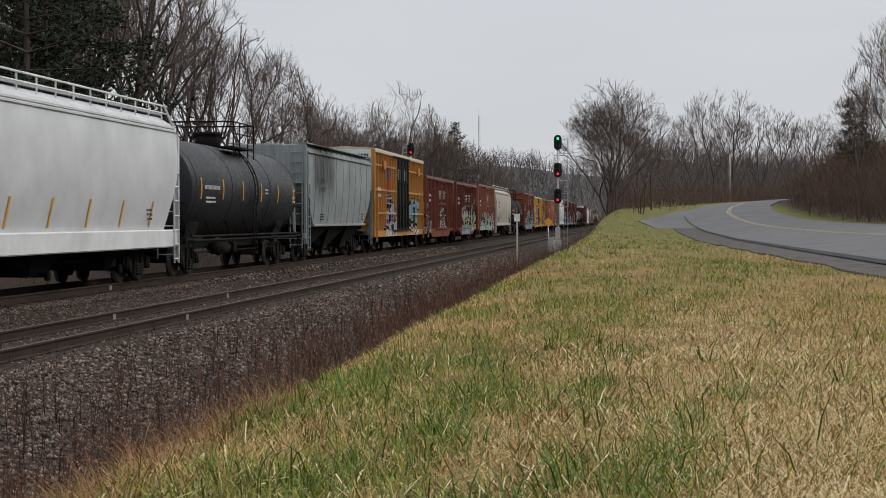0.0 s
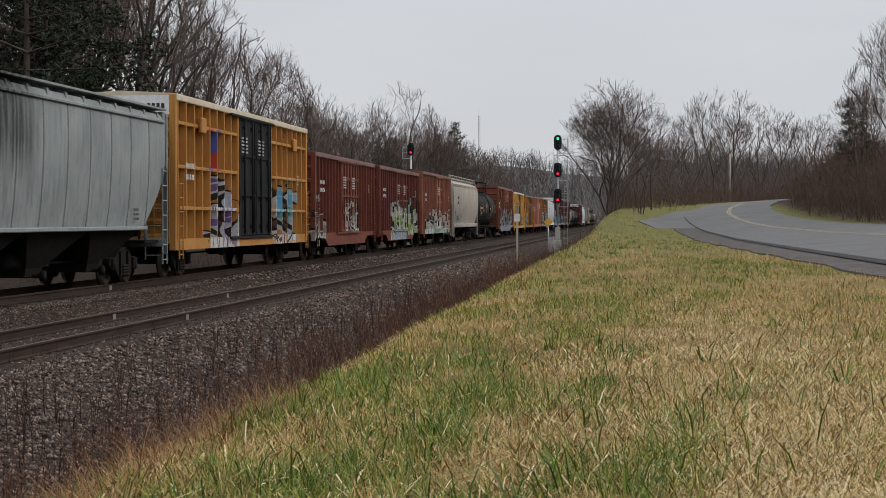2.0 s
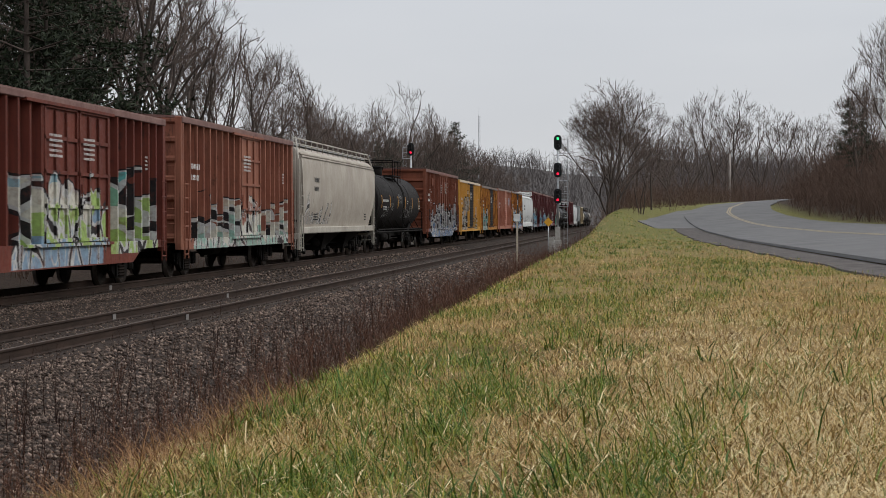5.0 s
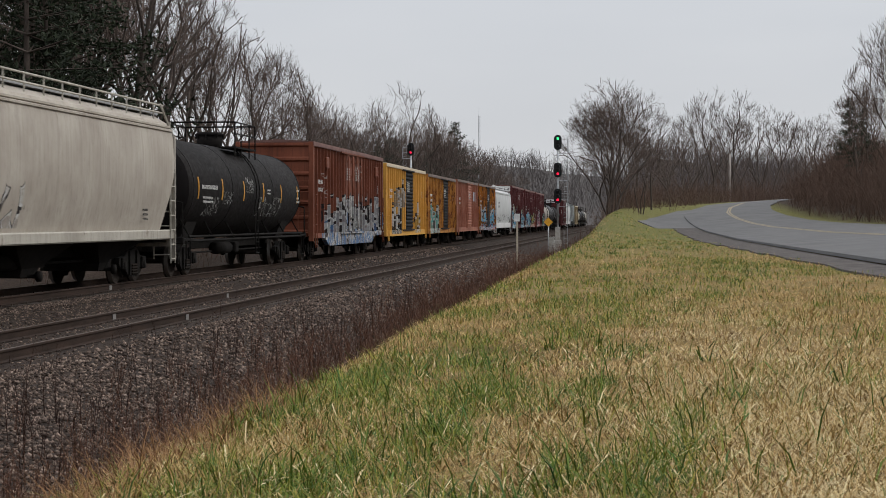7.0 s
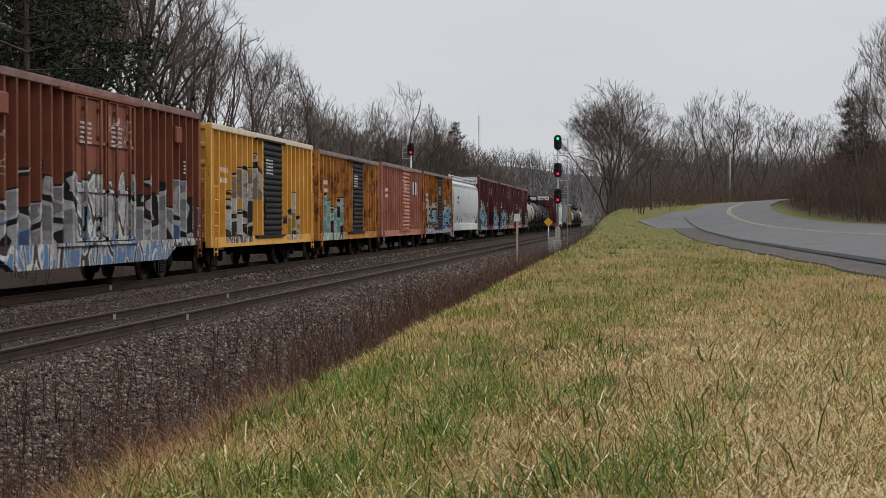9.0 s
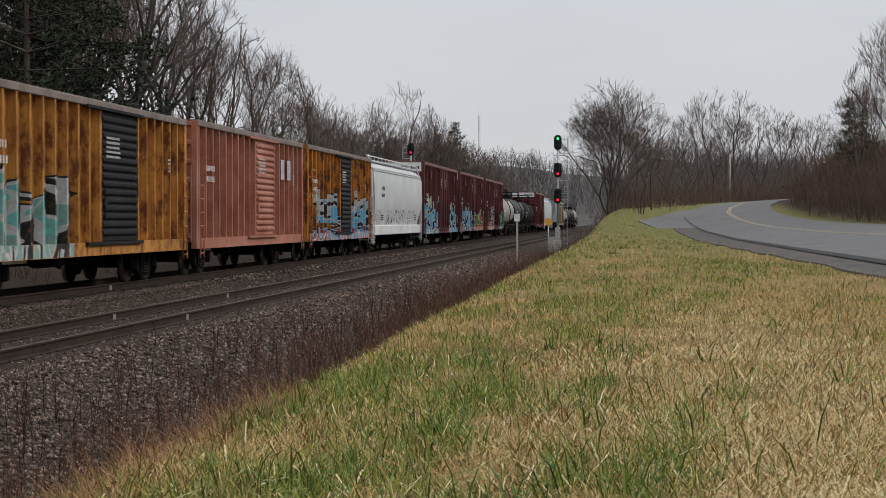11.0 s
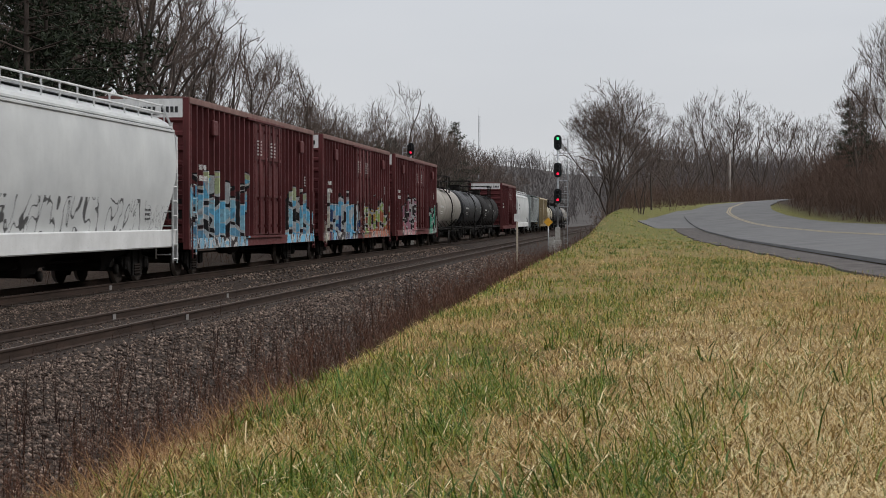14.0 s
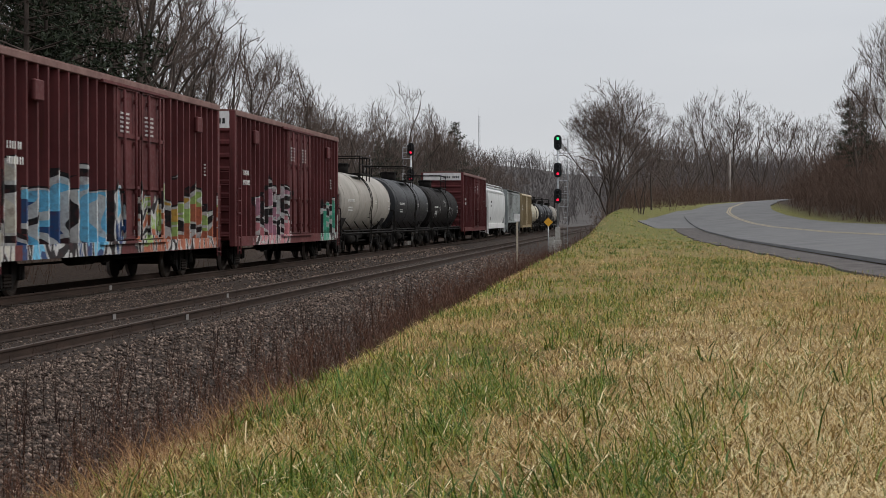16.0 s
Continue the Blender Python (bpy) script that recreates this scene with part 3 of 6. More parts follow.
    loft(bm, [[(xx, y, z) for xx, z in sec] for y in (-h - 0.06, h + 0.06)])
    k = -h + 0.5
    while k < h:
        loft(bm, [[(xx, y, z + dz) for xx, z, dz in ((-1.5, eave + 0.02, 0.0), (-1.46, eave + 0.025, 0.02), (0, eave + 0.10, 0.03), (1.46, eave + 0.025, 0.02), (1.5, eave + 0.02, 0.0))] for y in (k - 0.05, k + 0.05)])
        k += 1.15
    bmesh.ops.recalc_face_normals(bm, faces=bm.faces)
    part("roof", bm, roof_mat, car)
    marks(car, R + 0.004, -h + 1.0, 2.75, 0.95, 0.62, 2, M_MARKW)
    marks(car, R + 0.004, h - 1.9, 2.9, 0.22, 0.4, 4, M_MARKW)
    return car


def hopper_car(label, centre, length, paint, sill_mat, rail=True, bays=3, flat=False, roof_z=4.5, mark_mat=None, stripes=True, sill_z=0.88):
    """A covered hopper with bulging sides, cut-away ends and discharge bays."""
    car = start_car("covered_hopper", label, centre, length, length / 2 - 2.3)
    h = length / 2
    if flat:
        prof = [(1.40, 1.45), (1.47, 2.0), (1.52, 2.7), (1.54, 3.4), (1.53, 4.0), (1.50, 4.25), (1.50, 4.26), (1.42, 4.42), (0.55, 4.5), (0.5, 4.56)]
    else:
        prof = [(1.36, 1.33), (1.42, 1.6), (1.53, 2.1), (1.58, 2.7), (1.58, 3.3), (1.54, 3.85), (1.50, 4.02), (1.44, 4.06), (1.36, 4.24), (1.05, 4.42), (0.5, 4.53)]

    def ring(y, zb, shrink=0.0):
        pts = []
        for xx, z in prof:
            if z < zb:
                zz = zb
                xq = float(np.interp(zb, [p[1] for p in prof], [p[0] for p in prof]))
            else:
                zz, xq = z, xx
            pts.append((max(0.3, xq - shrink), y, zz))
        return pts + [(-a, b, c) for a, b, c in pts[::-1]]

    cut = 1.8 if flat else 1.0
    bm = bmesh.new()
    ys = [(-h + 0.3, 3.1), (-h + 0.36, 2.75), (-h + 0.36 + cut * 0.3, 2.2), (-h + cut, prof[0][1]), (h - cut, prof[0][1]), (h - 0.36 - cut * 0.3, 2.2), (h - 0.36, 2.75), (h - 0.3, 3.1)]
    loft(bm, [ring(y, zb) for y, zb in ys], smooth=True)
    bmesh.ops.recalc_face_normals(bm, faces=bm.faces)
    part("body", bm, paint, car, smooth=True)
    # roof moulding lines and hatch coaming
    for s in (-1, 1):
        bm = bmesh.new()
        for z, xx in ((4.02, 1.51), (4.12, 1.45)) if not flat else ((4.22, 1.53),):
            box(bm, min(s * (xx - 0.05), s * (xx + 0.04)), max(s * (xx - 0.05), s * (xx + 0.04)), -h + 0.32, h - 0.32, z - 0.03, z + 0.04, 0.012)
        part("roof_moulding", bm, paint, car)
        bm = bmesh.new()
        if flat:
            box(bm, min(s * 1.2, s * 1.5), max(s * 1.2, s * 1.5), -h + cut, h - cut, 1.36, 1.46, 0.02)
        else:
            box(bm, min(s * 1.34, s * 1.52), max(s * 1.34, s * 1.52), -h, h, sill_z, 1.36, 0.03)
        part("side_sill", bm, sill_mat, car)
        for k in range(9 if flat else 0):
            y = -h + cut + (2 * h - 2 * cut) * k / 8
            bm = bmesh.new()
            loft(bm, [[(s * (xx - 0.02), y - 0.012, z), (s * (xx + 0.010), y - 0.006, z), (s * (xx + 0.010), y + 0.006, z), (s * (xx - 0.02), y + 0.012, z)] for xx, z in prof[:6]])
            bmesh.ops.recalc_face_normals(bm, faces=bm.faces)
            part("weld_seam", bm, M_MARKB, car)
        if stripes and not flat:
            for k in range(6):
                y = -h + 2.6 + (2 * h - 5.2) * k / 5
                bm = bmesh.new()
                loft(bm, [[(s * (xx + 0.004), y - 0.05, z), (s * (xx + 0.016), y - 0.05, z), (s * (xx + 0.016), y + 0.05, z), (s * (xx + 0.004), y + 0.05, z)] for xx, z in ((1.40, 1.45), (1.43, 1.62), (1.535, 2.1))])
                bmesh.ops.recalc_face_normals(bm, faces=bm.faces)
                part("reflector", bm, M_STRIPE, car, "orange reflective stripe")
    # slope sheets and end frames
    for s in (-1, 1):
        bm = bmesh.new()
        e = s * h
        for q in (-1, 1):
            box(bm, q * 1.47 - 0.06, q * 1.47 + 0.06, e - 0.06, e + 0.06, 0.7 if flat else 0.5, 4.45 if flat else 3.9, 0.01)
            tube(bm, (q * 1.47, e, 3.9), (q * 1.25, e - s * 0.5, roof_z + 0.25 if rail else 4.4), 0.035, n=6)
            tube(bm, (q * 1.0, e - s * 0.2, 1.1), (q * 0.9, e - s * 0.6, 3.1), 0.06, n=6)
        box(bm, -1.5, 1.5, e - 0.1, e + 0.1, 0.9, 1.12, 0.02)
        if flat:
            box(bm, -1.49, 1.49, min(e, e - s * 0.32), max(e, e - s * 0.32), 3.05, 4.5, 0.02)
        part("end_frame", bm, sill_mat if not flat else paint, car)
        bm = bmesh.new()
        box(bm, -1.3, 1.3, min(e - s * 0.05, e - s * 1.4), max(e - s * 0.05, e - s * 1.4), 1.02, 1.09)
        part("end_platform", bm, M_UNDER, car)
        bm = bmesh.new()
        loft(bm, [[(-xx, e - s * (cut + 0.35), 1.25), (xx, e - s * (cut + 0.35), 1.25), (xx, e - s * 0.45, 3.02), (-xx, e - s * 0.45, 3.02)] for xx in (1.34,)] + [[(-xx, e - s * (cut + 0.25), 1.2), (xx, e - s * (cut + 0.25), 1.2), (xx, e - s * 0.4, 2.92), (-xx, e - s * 0.4, 2.92)] for xx in (1.34,)])
        bmesh.ops.recalc_face_normals(bm, faces=bm.faces)
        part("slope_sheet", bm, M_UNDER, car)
        ladder(car, e + s * 0.09, 0.9, 1.36, 0.55, 4.3, sill_mat, 10, "x")
        ladder(car, 1.55, e - s * 0.12, e - s * 0.56, 0.45, 3.0, sill_mat, 7)
        tube_bm = bmesh.new()
        tube(tube_bm, (-0.2, e - s * 0.7, 1.5), (0.5, e - s * 0.7, 1.5), 0.22, n=12)
        tube(tube_bm, (0.8, e - s * 0.15, 1.1), (0.8, e - s * 0.15, 2.3), 0.04, n=6)
        part("brake_reservoir", tube_bm, M_UNDER, car)
    # discharge bays
    span = (2 * h - 2 * cut) / bays
    for k in range(bays):
        y0, y1 = -h + cut + span * k, -h + cut + span * (k + 1)
        c = (y0 + y1) / 2
        bm = bmesh.new()
        loft(bm, [[(-xx, ya, z), (xx, ya, z), (xx, yb, z), (-xx, yb, z)] for xx, ya, yb, z in ((1.36, y0 + 0.02, y1 - 0.02, 1.4), (0.75, c - 0.55, c + 0.55, 0.55), (0.7, c - 0.5, c + 0.5, 0.36))])
        bmesh.ops.recalc_face_normals(bm, faces=bm.faces)
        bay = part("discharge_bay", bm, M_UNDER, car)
        bm = bmesh.new()
        tube(bm, (-0.95, c, 0.38), (0.95, c, 0.38), 0.05, n=8)
        tube(bm, (0.9, c, 0.38), (1.0, c, 0.38), 0.12, n=10)
        part("outlet_gate", bm, M_UNDER, bay)
    # running board, hatches and rail on the roof
    bm = bmesh.new()
    for q in (-1, 1):
        box(bm, q * 0.85 - 0.22, q * 0.85 + 0.22, -h + 0.1, h - 0.1, roof_z - 0.02, roof_z + 0.03)
    k = -h + 0.6
    while k < h:
        for q in (-1, 1):
            box(bm, q * 0.85 - 0.04, q * 0.85 + 0.04, k - 0.04, k + 0.04, 4.35, roof_z)
        k += 1.4
    part("running_board", bm, M_GALV, car)
    bm = bmesh.new()
    box(bm, -0.35, 0.35, -h + 1.2, h - 1.2, 4.5, roof_z + 0.02, 0.03)
    part("hatch", bm, paint, car)
    if rail:
        for q in (-1, 1):
            bm = bmesh.new()
            k, pts = -h + 0.25, []
            while k < h:
                tube(bm, (q * 1.22, k, 4.3), (q * 1.22, k, roof_z + 0.22), 0.022, n=5)
                k += 1.25
            tube(bm, (q * 1.22, -h + 0.15, roof_z + 0.22), (q * 1.22, h - 0.15, roof_z + 0.22), 0.03, n=6)
            tube(bm, (q * 1.22, -h + 0.15, roof_z + 0.02), (q * 1.22, h - 0.15, roof_z + 0.02), 0.03, n=6)
            part("roof_rail", bm, sill_mat, car)
    else:
        k = -h + 0.9
        while k < h - 0.4:
            for q in (-1, 1):
                bm = bmesh.new()
                loft(bm, [[(q * 1.48, y, 4.3), (q * 1.46, y, 4.46), (q * 1.1, y, 4.58), (q * 1.1, y, 4.42)] for y in (k - 0.05, k + 0.05)])
                bmesh.ops.recalc_face_normals(bm, faces=bm.faces)
                part("bracket", bm, paint, car)
            k += 1.25
        bm = bmesh.new()
        for q in (-1, 1):
            box(bm, q * 1.3 - 0.24, q * 1.3 + 0.24, -h + 0.1, h - 0.1, 4.54, 4.59)
        part("running_board", bm, paint, car)
    mk = mark_mat or M_MARKB
    marks(car, 1.588, -h + 2.7, 2.75, 1.0, 0.7, 2, mk)
    marks(car, 1.50, -h + 2.9, 1.62, 0.9, 0.3, 3, mk)
    marks(car, 1.50, h - 3.1, 1.62, 0.5, 0.35, 3, mk)
    return car


def tank_car(label, centre, length, radius, mid_z, paint, platform=True, mark_mat=None, platform_y=0.0, stripes=False):
    """A tank on stub sills: barrel with dished heads, bands, fittings platform, ladder, walkway rails."""
    car = start_car("tank_car", label, centre, length + 1.3, length / 2 - 1.5)
    h = length / 2
    n = 40
    rings = []
    for y, r in ((-h, 0.05), (-h + 0.03, 0.45), (-h + 0.14, 0.80), (-h + 0.32, 0.95), (-h + 0.55, 1.0), (-h * 0.33, 1.0), (h * 0.33, 1.0), (h - 0.55, 1.0), (h - 0.32, 0.95), (h - 0.14, 0.80), (h - 0.03, 0.45), (h, 0.05)):
        rings.append([(r * radius * math.sin(2 * math.pi * i / n), y, mid_z + r * radius * math.cos(2 * math.pi * i / n)) for i in range(n)])
    bm = bmesh.new()
    loft(bm, rings, smooth=True)
    bmesh.ops.recalc_face_normals(bm, faces=bm.faces)
    part("tank_barrel", bm, paint, car, smooth=True)

    def band(y, w, dr):
        bm = bmesh.new()
        rr = [[(r * math.sin(2 * math.pi * i / n), yy, mid_z + r * math.cos(2 * math.pi * i / n)) for i in range(n)] for yy, r in ((y - w, radius - 0.01), (y - w, radius + dr), (y + w, radius + dr), (y + w, radius - 0.01))]
        loft(bm, rr, close_ends=False, smooth=True)
        bmesh.ops.recalc_face_normals(bm, faces=bm.faces)
        return part("band", bm, paint, car, smooth=True)

    for y in (-h + 0.6, -h * 0.36, h * 0.36, h - 0.6):
        band(y, 0.035, 0.012)
    for s in (-1, 1):
        bm = bmesh.new()
        y0, y1 = s * (h - 2.6), s * (h + 0.65)
        box(bm, -0.32, 0.32, min(y0, y1), max(y0, y1), 0.75, 1.05, 0.02)
        loft(bm, [[(-xx, s * (h - 2.3), z), (xx, s * (h - 2.3), z), (xx, s * (h - 1.1), z), (-xx, s * (h - 1.1), z)] for xx, z in ((0.9, 0.98), (1.25, mid_z - radius * 0.45))])
        bmesh.ops.recalc_face_normals(bm, faces=bm.faces)
        part("saddle", bm, M_UNDER, car)
        bm = bmesh.new()
        box(bm, -1.5, 1.5, min(s * (h - 0.5), s * (h + 0.6)), max(s * (h - 0.5), s * (h + 0.6)), 1.03, 1.1, 0.01)
        box(bm, -1.5, 1.5, s * (h + 0.6) - 0.06, s * (h + 0.6) + 0.06, 0.95, 1.15, 0.02)
        part("end_platform", bm, M_UNDER, car)
        bm = bmesh.new()
        for q in (-1, 1):
            pipe(bm, [(q * 1.45, s * (h + 0.55), 1.1), (q * 1.45, s * (h + 0.55), 2.1), (q * 0.7, s * (h + 0.55), 2.25), (0, s * (h + 0.55), 2.25)], 0.025)
            pipe(bm, [(q * 1.48, s * (h - 0.2), 1.1), (q * 1.48, s * (h - 0.2), 0.35), (q * 1.48, s * (h + 0.25), 0.35), (q * 1.48, s * (h + 0.25), 1.1)], 0.022)
        part("handrail", bm, M_UNDER, car)
        bm = bmesh.new()
        for q in (s,):
            tube(bm, (q * 1.46, -h + 0.1, 1.15), (q * 1.46, h - 0.1, 1.15), 0.035, n=6)
            tube(bm, (q * 1.46, -h + 0.1, 1.03), (q * 1.46, h - 0.1, 1.03), 0.04, n=6)
            for k in range(7):
                y = -h + 0.4 + (2 * h - 0.8) * k / 6
                tube(bm, (q * 1.46, y, 1.05), (q * radius * 0.75, y, mid_z - radius * 0.6), 0.025, n=5)
        part("walkway_rail", bm, M_UNDER, car)
        for k in range(6 if stripes else 0):
            y = -h + 1.1 + (2 * h - 2.2) * k / 5
            bm = bmesh.new()
            a0 = [radians(78 + 4 * i) for i in range(7)]
            loft(bm, [[(s * (radius + 0.004) * math.sin(a), y - 0.045, mid_z + (radius + 0.004) * math.cos(a)), (s * (radius + 0.014) * math.sin(a), y - 0.045, mid_z + (radius + 0.014) * math.cos(a)), (s * (radius + 0.014) * math.sin(a), y + 0.045, mid_z + (radius + 0.014) * math.cos(a)), (s * (radius + 0.004) * math.sin(a), y + 0.045, mid_z + (radius + 0.004) * math.cos(a))] for a in a0])
            bmesh.ops.recalc_face_normals(bm, faces=bm.faces)
            part("reflector", bm, M_STRIPE, car, "yellow reflective stripe")
    # fittings
    top = mid_z + radius
    p = platform_y
    bm = bmesh.new()
    tube(bm, (0, p, top - 0.15), (0, p, top + 0.38), 0.42, n=18)
    tube(bm, (0, p, top + 0.36), (0, p, top + 0.46), 0.47, 0.40, n=18)
    for a in range(8):
        tube(bm, (0.46 * math.cos(a * 0.785), p + 0.46 * math.sin(a * 0.785), top + 0.25), (0.46 * math.cos(a * 0.785), p + 0.46 * math.sin(a * 0.785), top + 0.42), 0.03, n=5)
    part("fittings_dome", bm, M_UNDER, car)
    bm = bmesh.new()
    for q in (-1, 1):
        box(bm, q * 0.95 - 0.28, q * 0.95 + 0.28, p - 1.5, p + 1.5, top - 0.12, top - 0.06)
    part("platform", bm, M_UNDER, car)
    if platform:
        bm = bmesh.new()
        for q in (-1, 1):
            for y in (p - 1.5, p - 0.6, p + 0.6, p + 1.5):
                tube(bm, (q * 1.2, y, top - 0.4), (q * 1.2, y, top + 0.72), 0.026, n=6)
            for z in (top + 0.35, top + 0.72):
                tube(bm, (q * 1.2, p - 1.5, z), (q * 1.2, p + 1.5, z), 0.026, n=6)
        for y in (p - 1.5, p + 1.5):
            tube(bm, (-1.2, y, top + 0.72), (1.2, y, top + 0.72), 0.026, n=6)
        part("platform_railing", bm, M_UNDER, car)
    for q in (-1, 1):
        bm = bmesh.new()
        for y in (p - 0.22, p + 0.22):
            pts = [(q * (radius + 0.14) * math.sin(a), y, mid_z + (radius + 0.14) * math.cos(a)) for a in [radians(35 + 12 * i) for i in range(7)]] + [(q * (radius + 0.1), y, 0.5)]
            pipe(bm, pts, 0.022, 5)
        for i in range(12):
            a = radians(40 + 7 * i)
            z = mid_z + (radius + 0.14) * math.cos(a)
            tube(bm, (q * (radius + 0.14) * math.sin(a), p - 0.22, z), (q * (radius + 0.14) * math.sin(a), p + 0.22, z), 0.018, n=5)
        for z in (1.6, 1.25, 0.9, 0.55):
            tube(bm, (q * (radius + 0.11), p - 0.22, z), (q * (radius + 0.11), p + 0.22, z), 0.018, n=5)
        part("ladder", bm, M_UNDER, car)
    bm = bmesh.new()
    tube(bm, (0, p, mid_z - radius - 0.35), (0, p, mid_z - radius + 0.1), 0.2, n=12)
    part("bottom_outlet", bm, M_UNDER, car)
    mk = mark_mat or M_MARKW
    marks(car, radius + 0.006, -h + 1.5, mid_z - 0.02, 1.9, 0.24, 1, mk)
    marks(car, radius - 0.02, -h + 1.7, mid_z - 0.42, 1.2, 0.24, 2, mk)
    marks(car, radius - 0.005, h * 0.25, mid_z - 0.05, 0.5, 0.22, 2, mk)
    marks(car, radius - 0.01, h - 1.2, mid_z - 0.3, 0.5, 0.55, 4, mk)
    return car


# ---- the train: its cars, front to back ----
PALE, SKY, TEAL, LIME, PINK, MUSTARD, SILVER, DEEP = (0.55, 0.53, 0.45), (0.14, 0.44, 0.64), (0.13, 0.42, 0.40), (0.30, 0.42, 0.13), (0.5, 0.2, 0.22), (0.5, 0.3, 0.06), (0.36, 0.37, 0.38), (0.02, 0.06, 0.16)
P_WHITEHOP = car_paint("white_hopper_paint", (0.52, 0.53, 0.53), (0.62, 0.63, 0.62), rust_amount=0.0, streak=0.0, streak_colour=(0.40, 0.39, 0.37), tone=0.9)
P_WHITESILL = car_paint("white_sill_paint", (0.56, 0.56, 0.55), (0.70, 0.70, 0.69), rust_amount=0.06, streak=0.0, streak_colour=(0.36, 0.33, 0.30), tone=0.95)
P_BEIGEHOP = car_paint("beige_hopper_paint", (0.47, 0.41, 0.34), (0.60, 0.545, 0.47), tone=0.74, rust_amount=0.12, streak=0.25, streak_colour=(0.12, 0.09, 0.07), tags=((-8.4, -2.2, 1.45, 2.2, ((0.32, 0.30, 0.27), (0.42, 0.40, 0.36), (0.3, 0.27, 0.24)), 0.35),))
P_WHITEHOP2 = car_paint("scrawled_white_hopper_paint", (0.52, 0.53, 0.53), (0.60, 0.61, 0.60), rust_amount=0.0, streak=0.0, streak_colour=(0.40, 0.39, 0.37), tone=0.9, scrawls=((-8.8, -6.4, 1.35, 2.1, (0.10, 0.10, 0.10), 0.5, 0.03), (-4.6, 6.6, 1.35, 2.15, (0.07, 0.07, 0.07), 0.8, 0.03), (6.8, 8.8, 1.35, 2.0, (0.10, 0.10, 0.10), 0.35, 0.035)))
P_BEIGESILL = car_paint("beige_sill_paint", (0.48, 0.44, 0.37), (0.64, 0.60, 0.52), tone=0.74, rust_amount=0.3, streak=0.3)
P_GREYHOP = car_paint("pale_grey_hopper_paint", (0.30, 0.33, 0.33), (0.40, 0.43, 0.42), rust_amount=0.1, streak=0.45, streak_colour=(0.07, 0.065, 0.06), stain=(-7.4, -1.6, 2.3, (0.035, 0.033, 0.032)), tone=0.7)
P_TANK = car_paint("black_tank_paint", (0.020, 0.021, 0.024), (0.045, 0.047, 0.052), rust_amount=0.0, streak=0.25, streak_colour=(0.07, 0.068, 0.066), rough=0.45, tone=0.62)
P_TANK2 = car_paint("sooty_tank_paint", (0.014, 0.012, 0.012), (0.028, 0.023, 0.022), rust_amount=0.0, streak=0.2, streak_colour=(0.03, 0.02, 0.018), rough=0.7, tone=0.42, spec=0.1, scrawls=((-6.4, -4.6, 1.75, 2.3, (0.30, 0.30, 0.29), 0.36, 0.022), (-4.2, -3.0, 2.1, 2.5, (0.30, 0.30, 0.29), 0.3, 0.02), (-1.2, 0.0, 2.5, 3.0, (0.3, 0.3, 0.29), 0.3, 0.02), (1.0, 4.6, 1.75, 2.4, (0.30, 0.30, 0.29), 0.4, 0.022)))
P_TANKGREY = car_paint("grey_tank_paint", (0.30, 0.275, 0.24), (0.42, 0.39, 0.345), rust_amount=0.25, rust=(0.24, 0.17, 0.11), streak=0.4, streak_colour=(0.12, 0.11, 0.10))
P_TANKTAN = car_paint("cream_tank_paint", (0.42, 0.38, 0.28), (0.55, 0.50, 0.38), rust_amount=0.15, streak=0.3)
P_TTX = car_paint("yellow_boxcar_paint", (0.50, 0.225, 0.052), (0.60, 0.29, 0.08), rust=(0.24, 0.10, 0.03), rust_amount=0.25, streak=0.25, streak_colour=(0.16, 0.08, 0.03), tone=0.76, emblem=((-5.1, 3.7, 0.62),),
                  tags=((-5.6, -2.2, 0.7, 2.85, (WHITE, (0.45, 0.44, 0.5), (0.16, 0.1, 0.28), WHITE), 0.3), (3.4, 7.6, 0.7, 2.7, ((0.30, 0.52, 0.60), SKY, TEAL, (0.35, 0.55, 0.62), (0.5, 0.2, 0.06)), 0.3)))
P_RED4 = car_paint("oxide_red_paint", (0.165, 0.043, 0.026), (0.22, 0.064, 0.039), rust_amount=0.45, rust=(0.05, 0.028, 0.022), streak=0.5,
                   tags=((-7.8, -5.6, 0.6, 2.4, (PALE, (0.16, 0.06, 0.04), (0.3, 0.28, 0.22)), 0.35), (-0.8, 3.2, 1.1, 2.3, (PALE, (0.14, 0.05, 0.035), (0.35, 0.33, 0.28), (0.14, 0.05, 0.035)), 0.5)))
P_RED5 = car_paint("dark_oxide_paint", (0.14, 0.034, 0.024), (0.19, 0.052, 0.034), rust_amount=0.35, rust=(0.05, 0.028, 0.022), streak=0.4,
                   tags=((-3.8, 2.2, 0.6, 2.5, ((0.25, 0.38, 0.42), PALE, LIME, (0.2, 0.3, 0.4)), 0.5), (2.6, 7.2, 0.8, 2.7, (TEAL, (0.2, 0.4, 0.28), PALE, LIME), 0.7)))
P_RED6 = car_paint("faded_oxide_paint", (0.27, 0.095, 0.06), (0.36, 0.15, 0.095), rust_amount=0.4, rust=(0.10, 0.045, 0.03), streak=0.4,
                   tags=((-6.5, 7.0, 0.7, 2.2, ((0.5, 0.45, 0.36), (0.24, 0.09, 0.06), PALE, (0.26, 0.40, 0.34)), 0.45),))
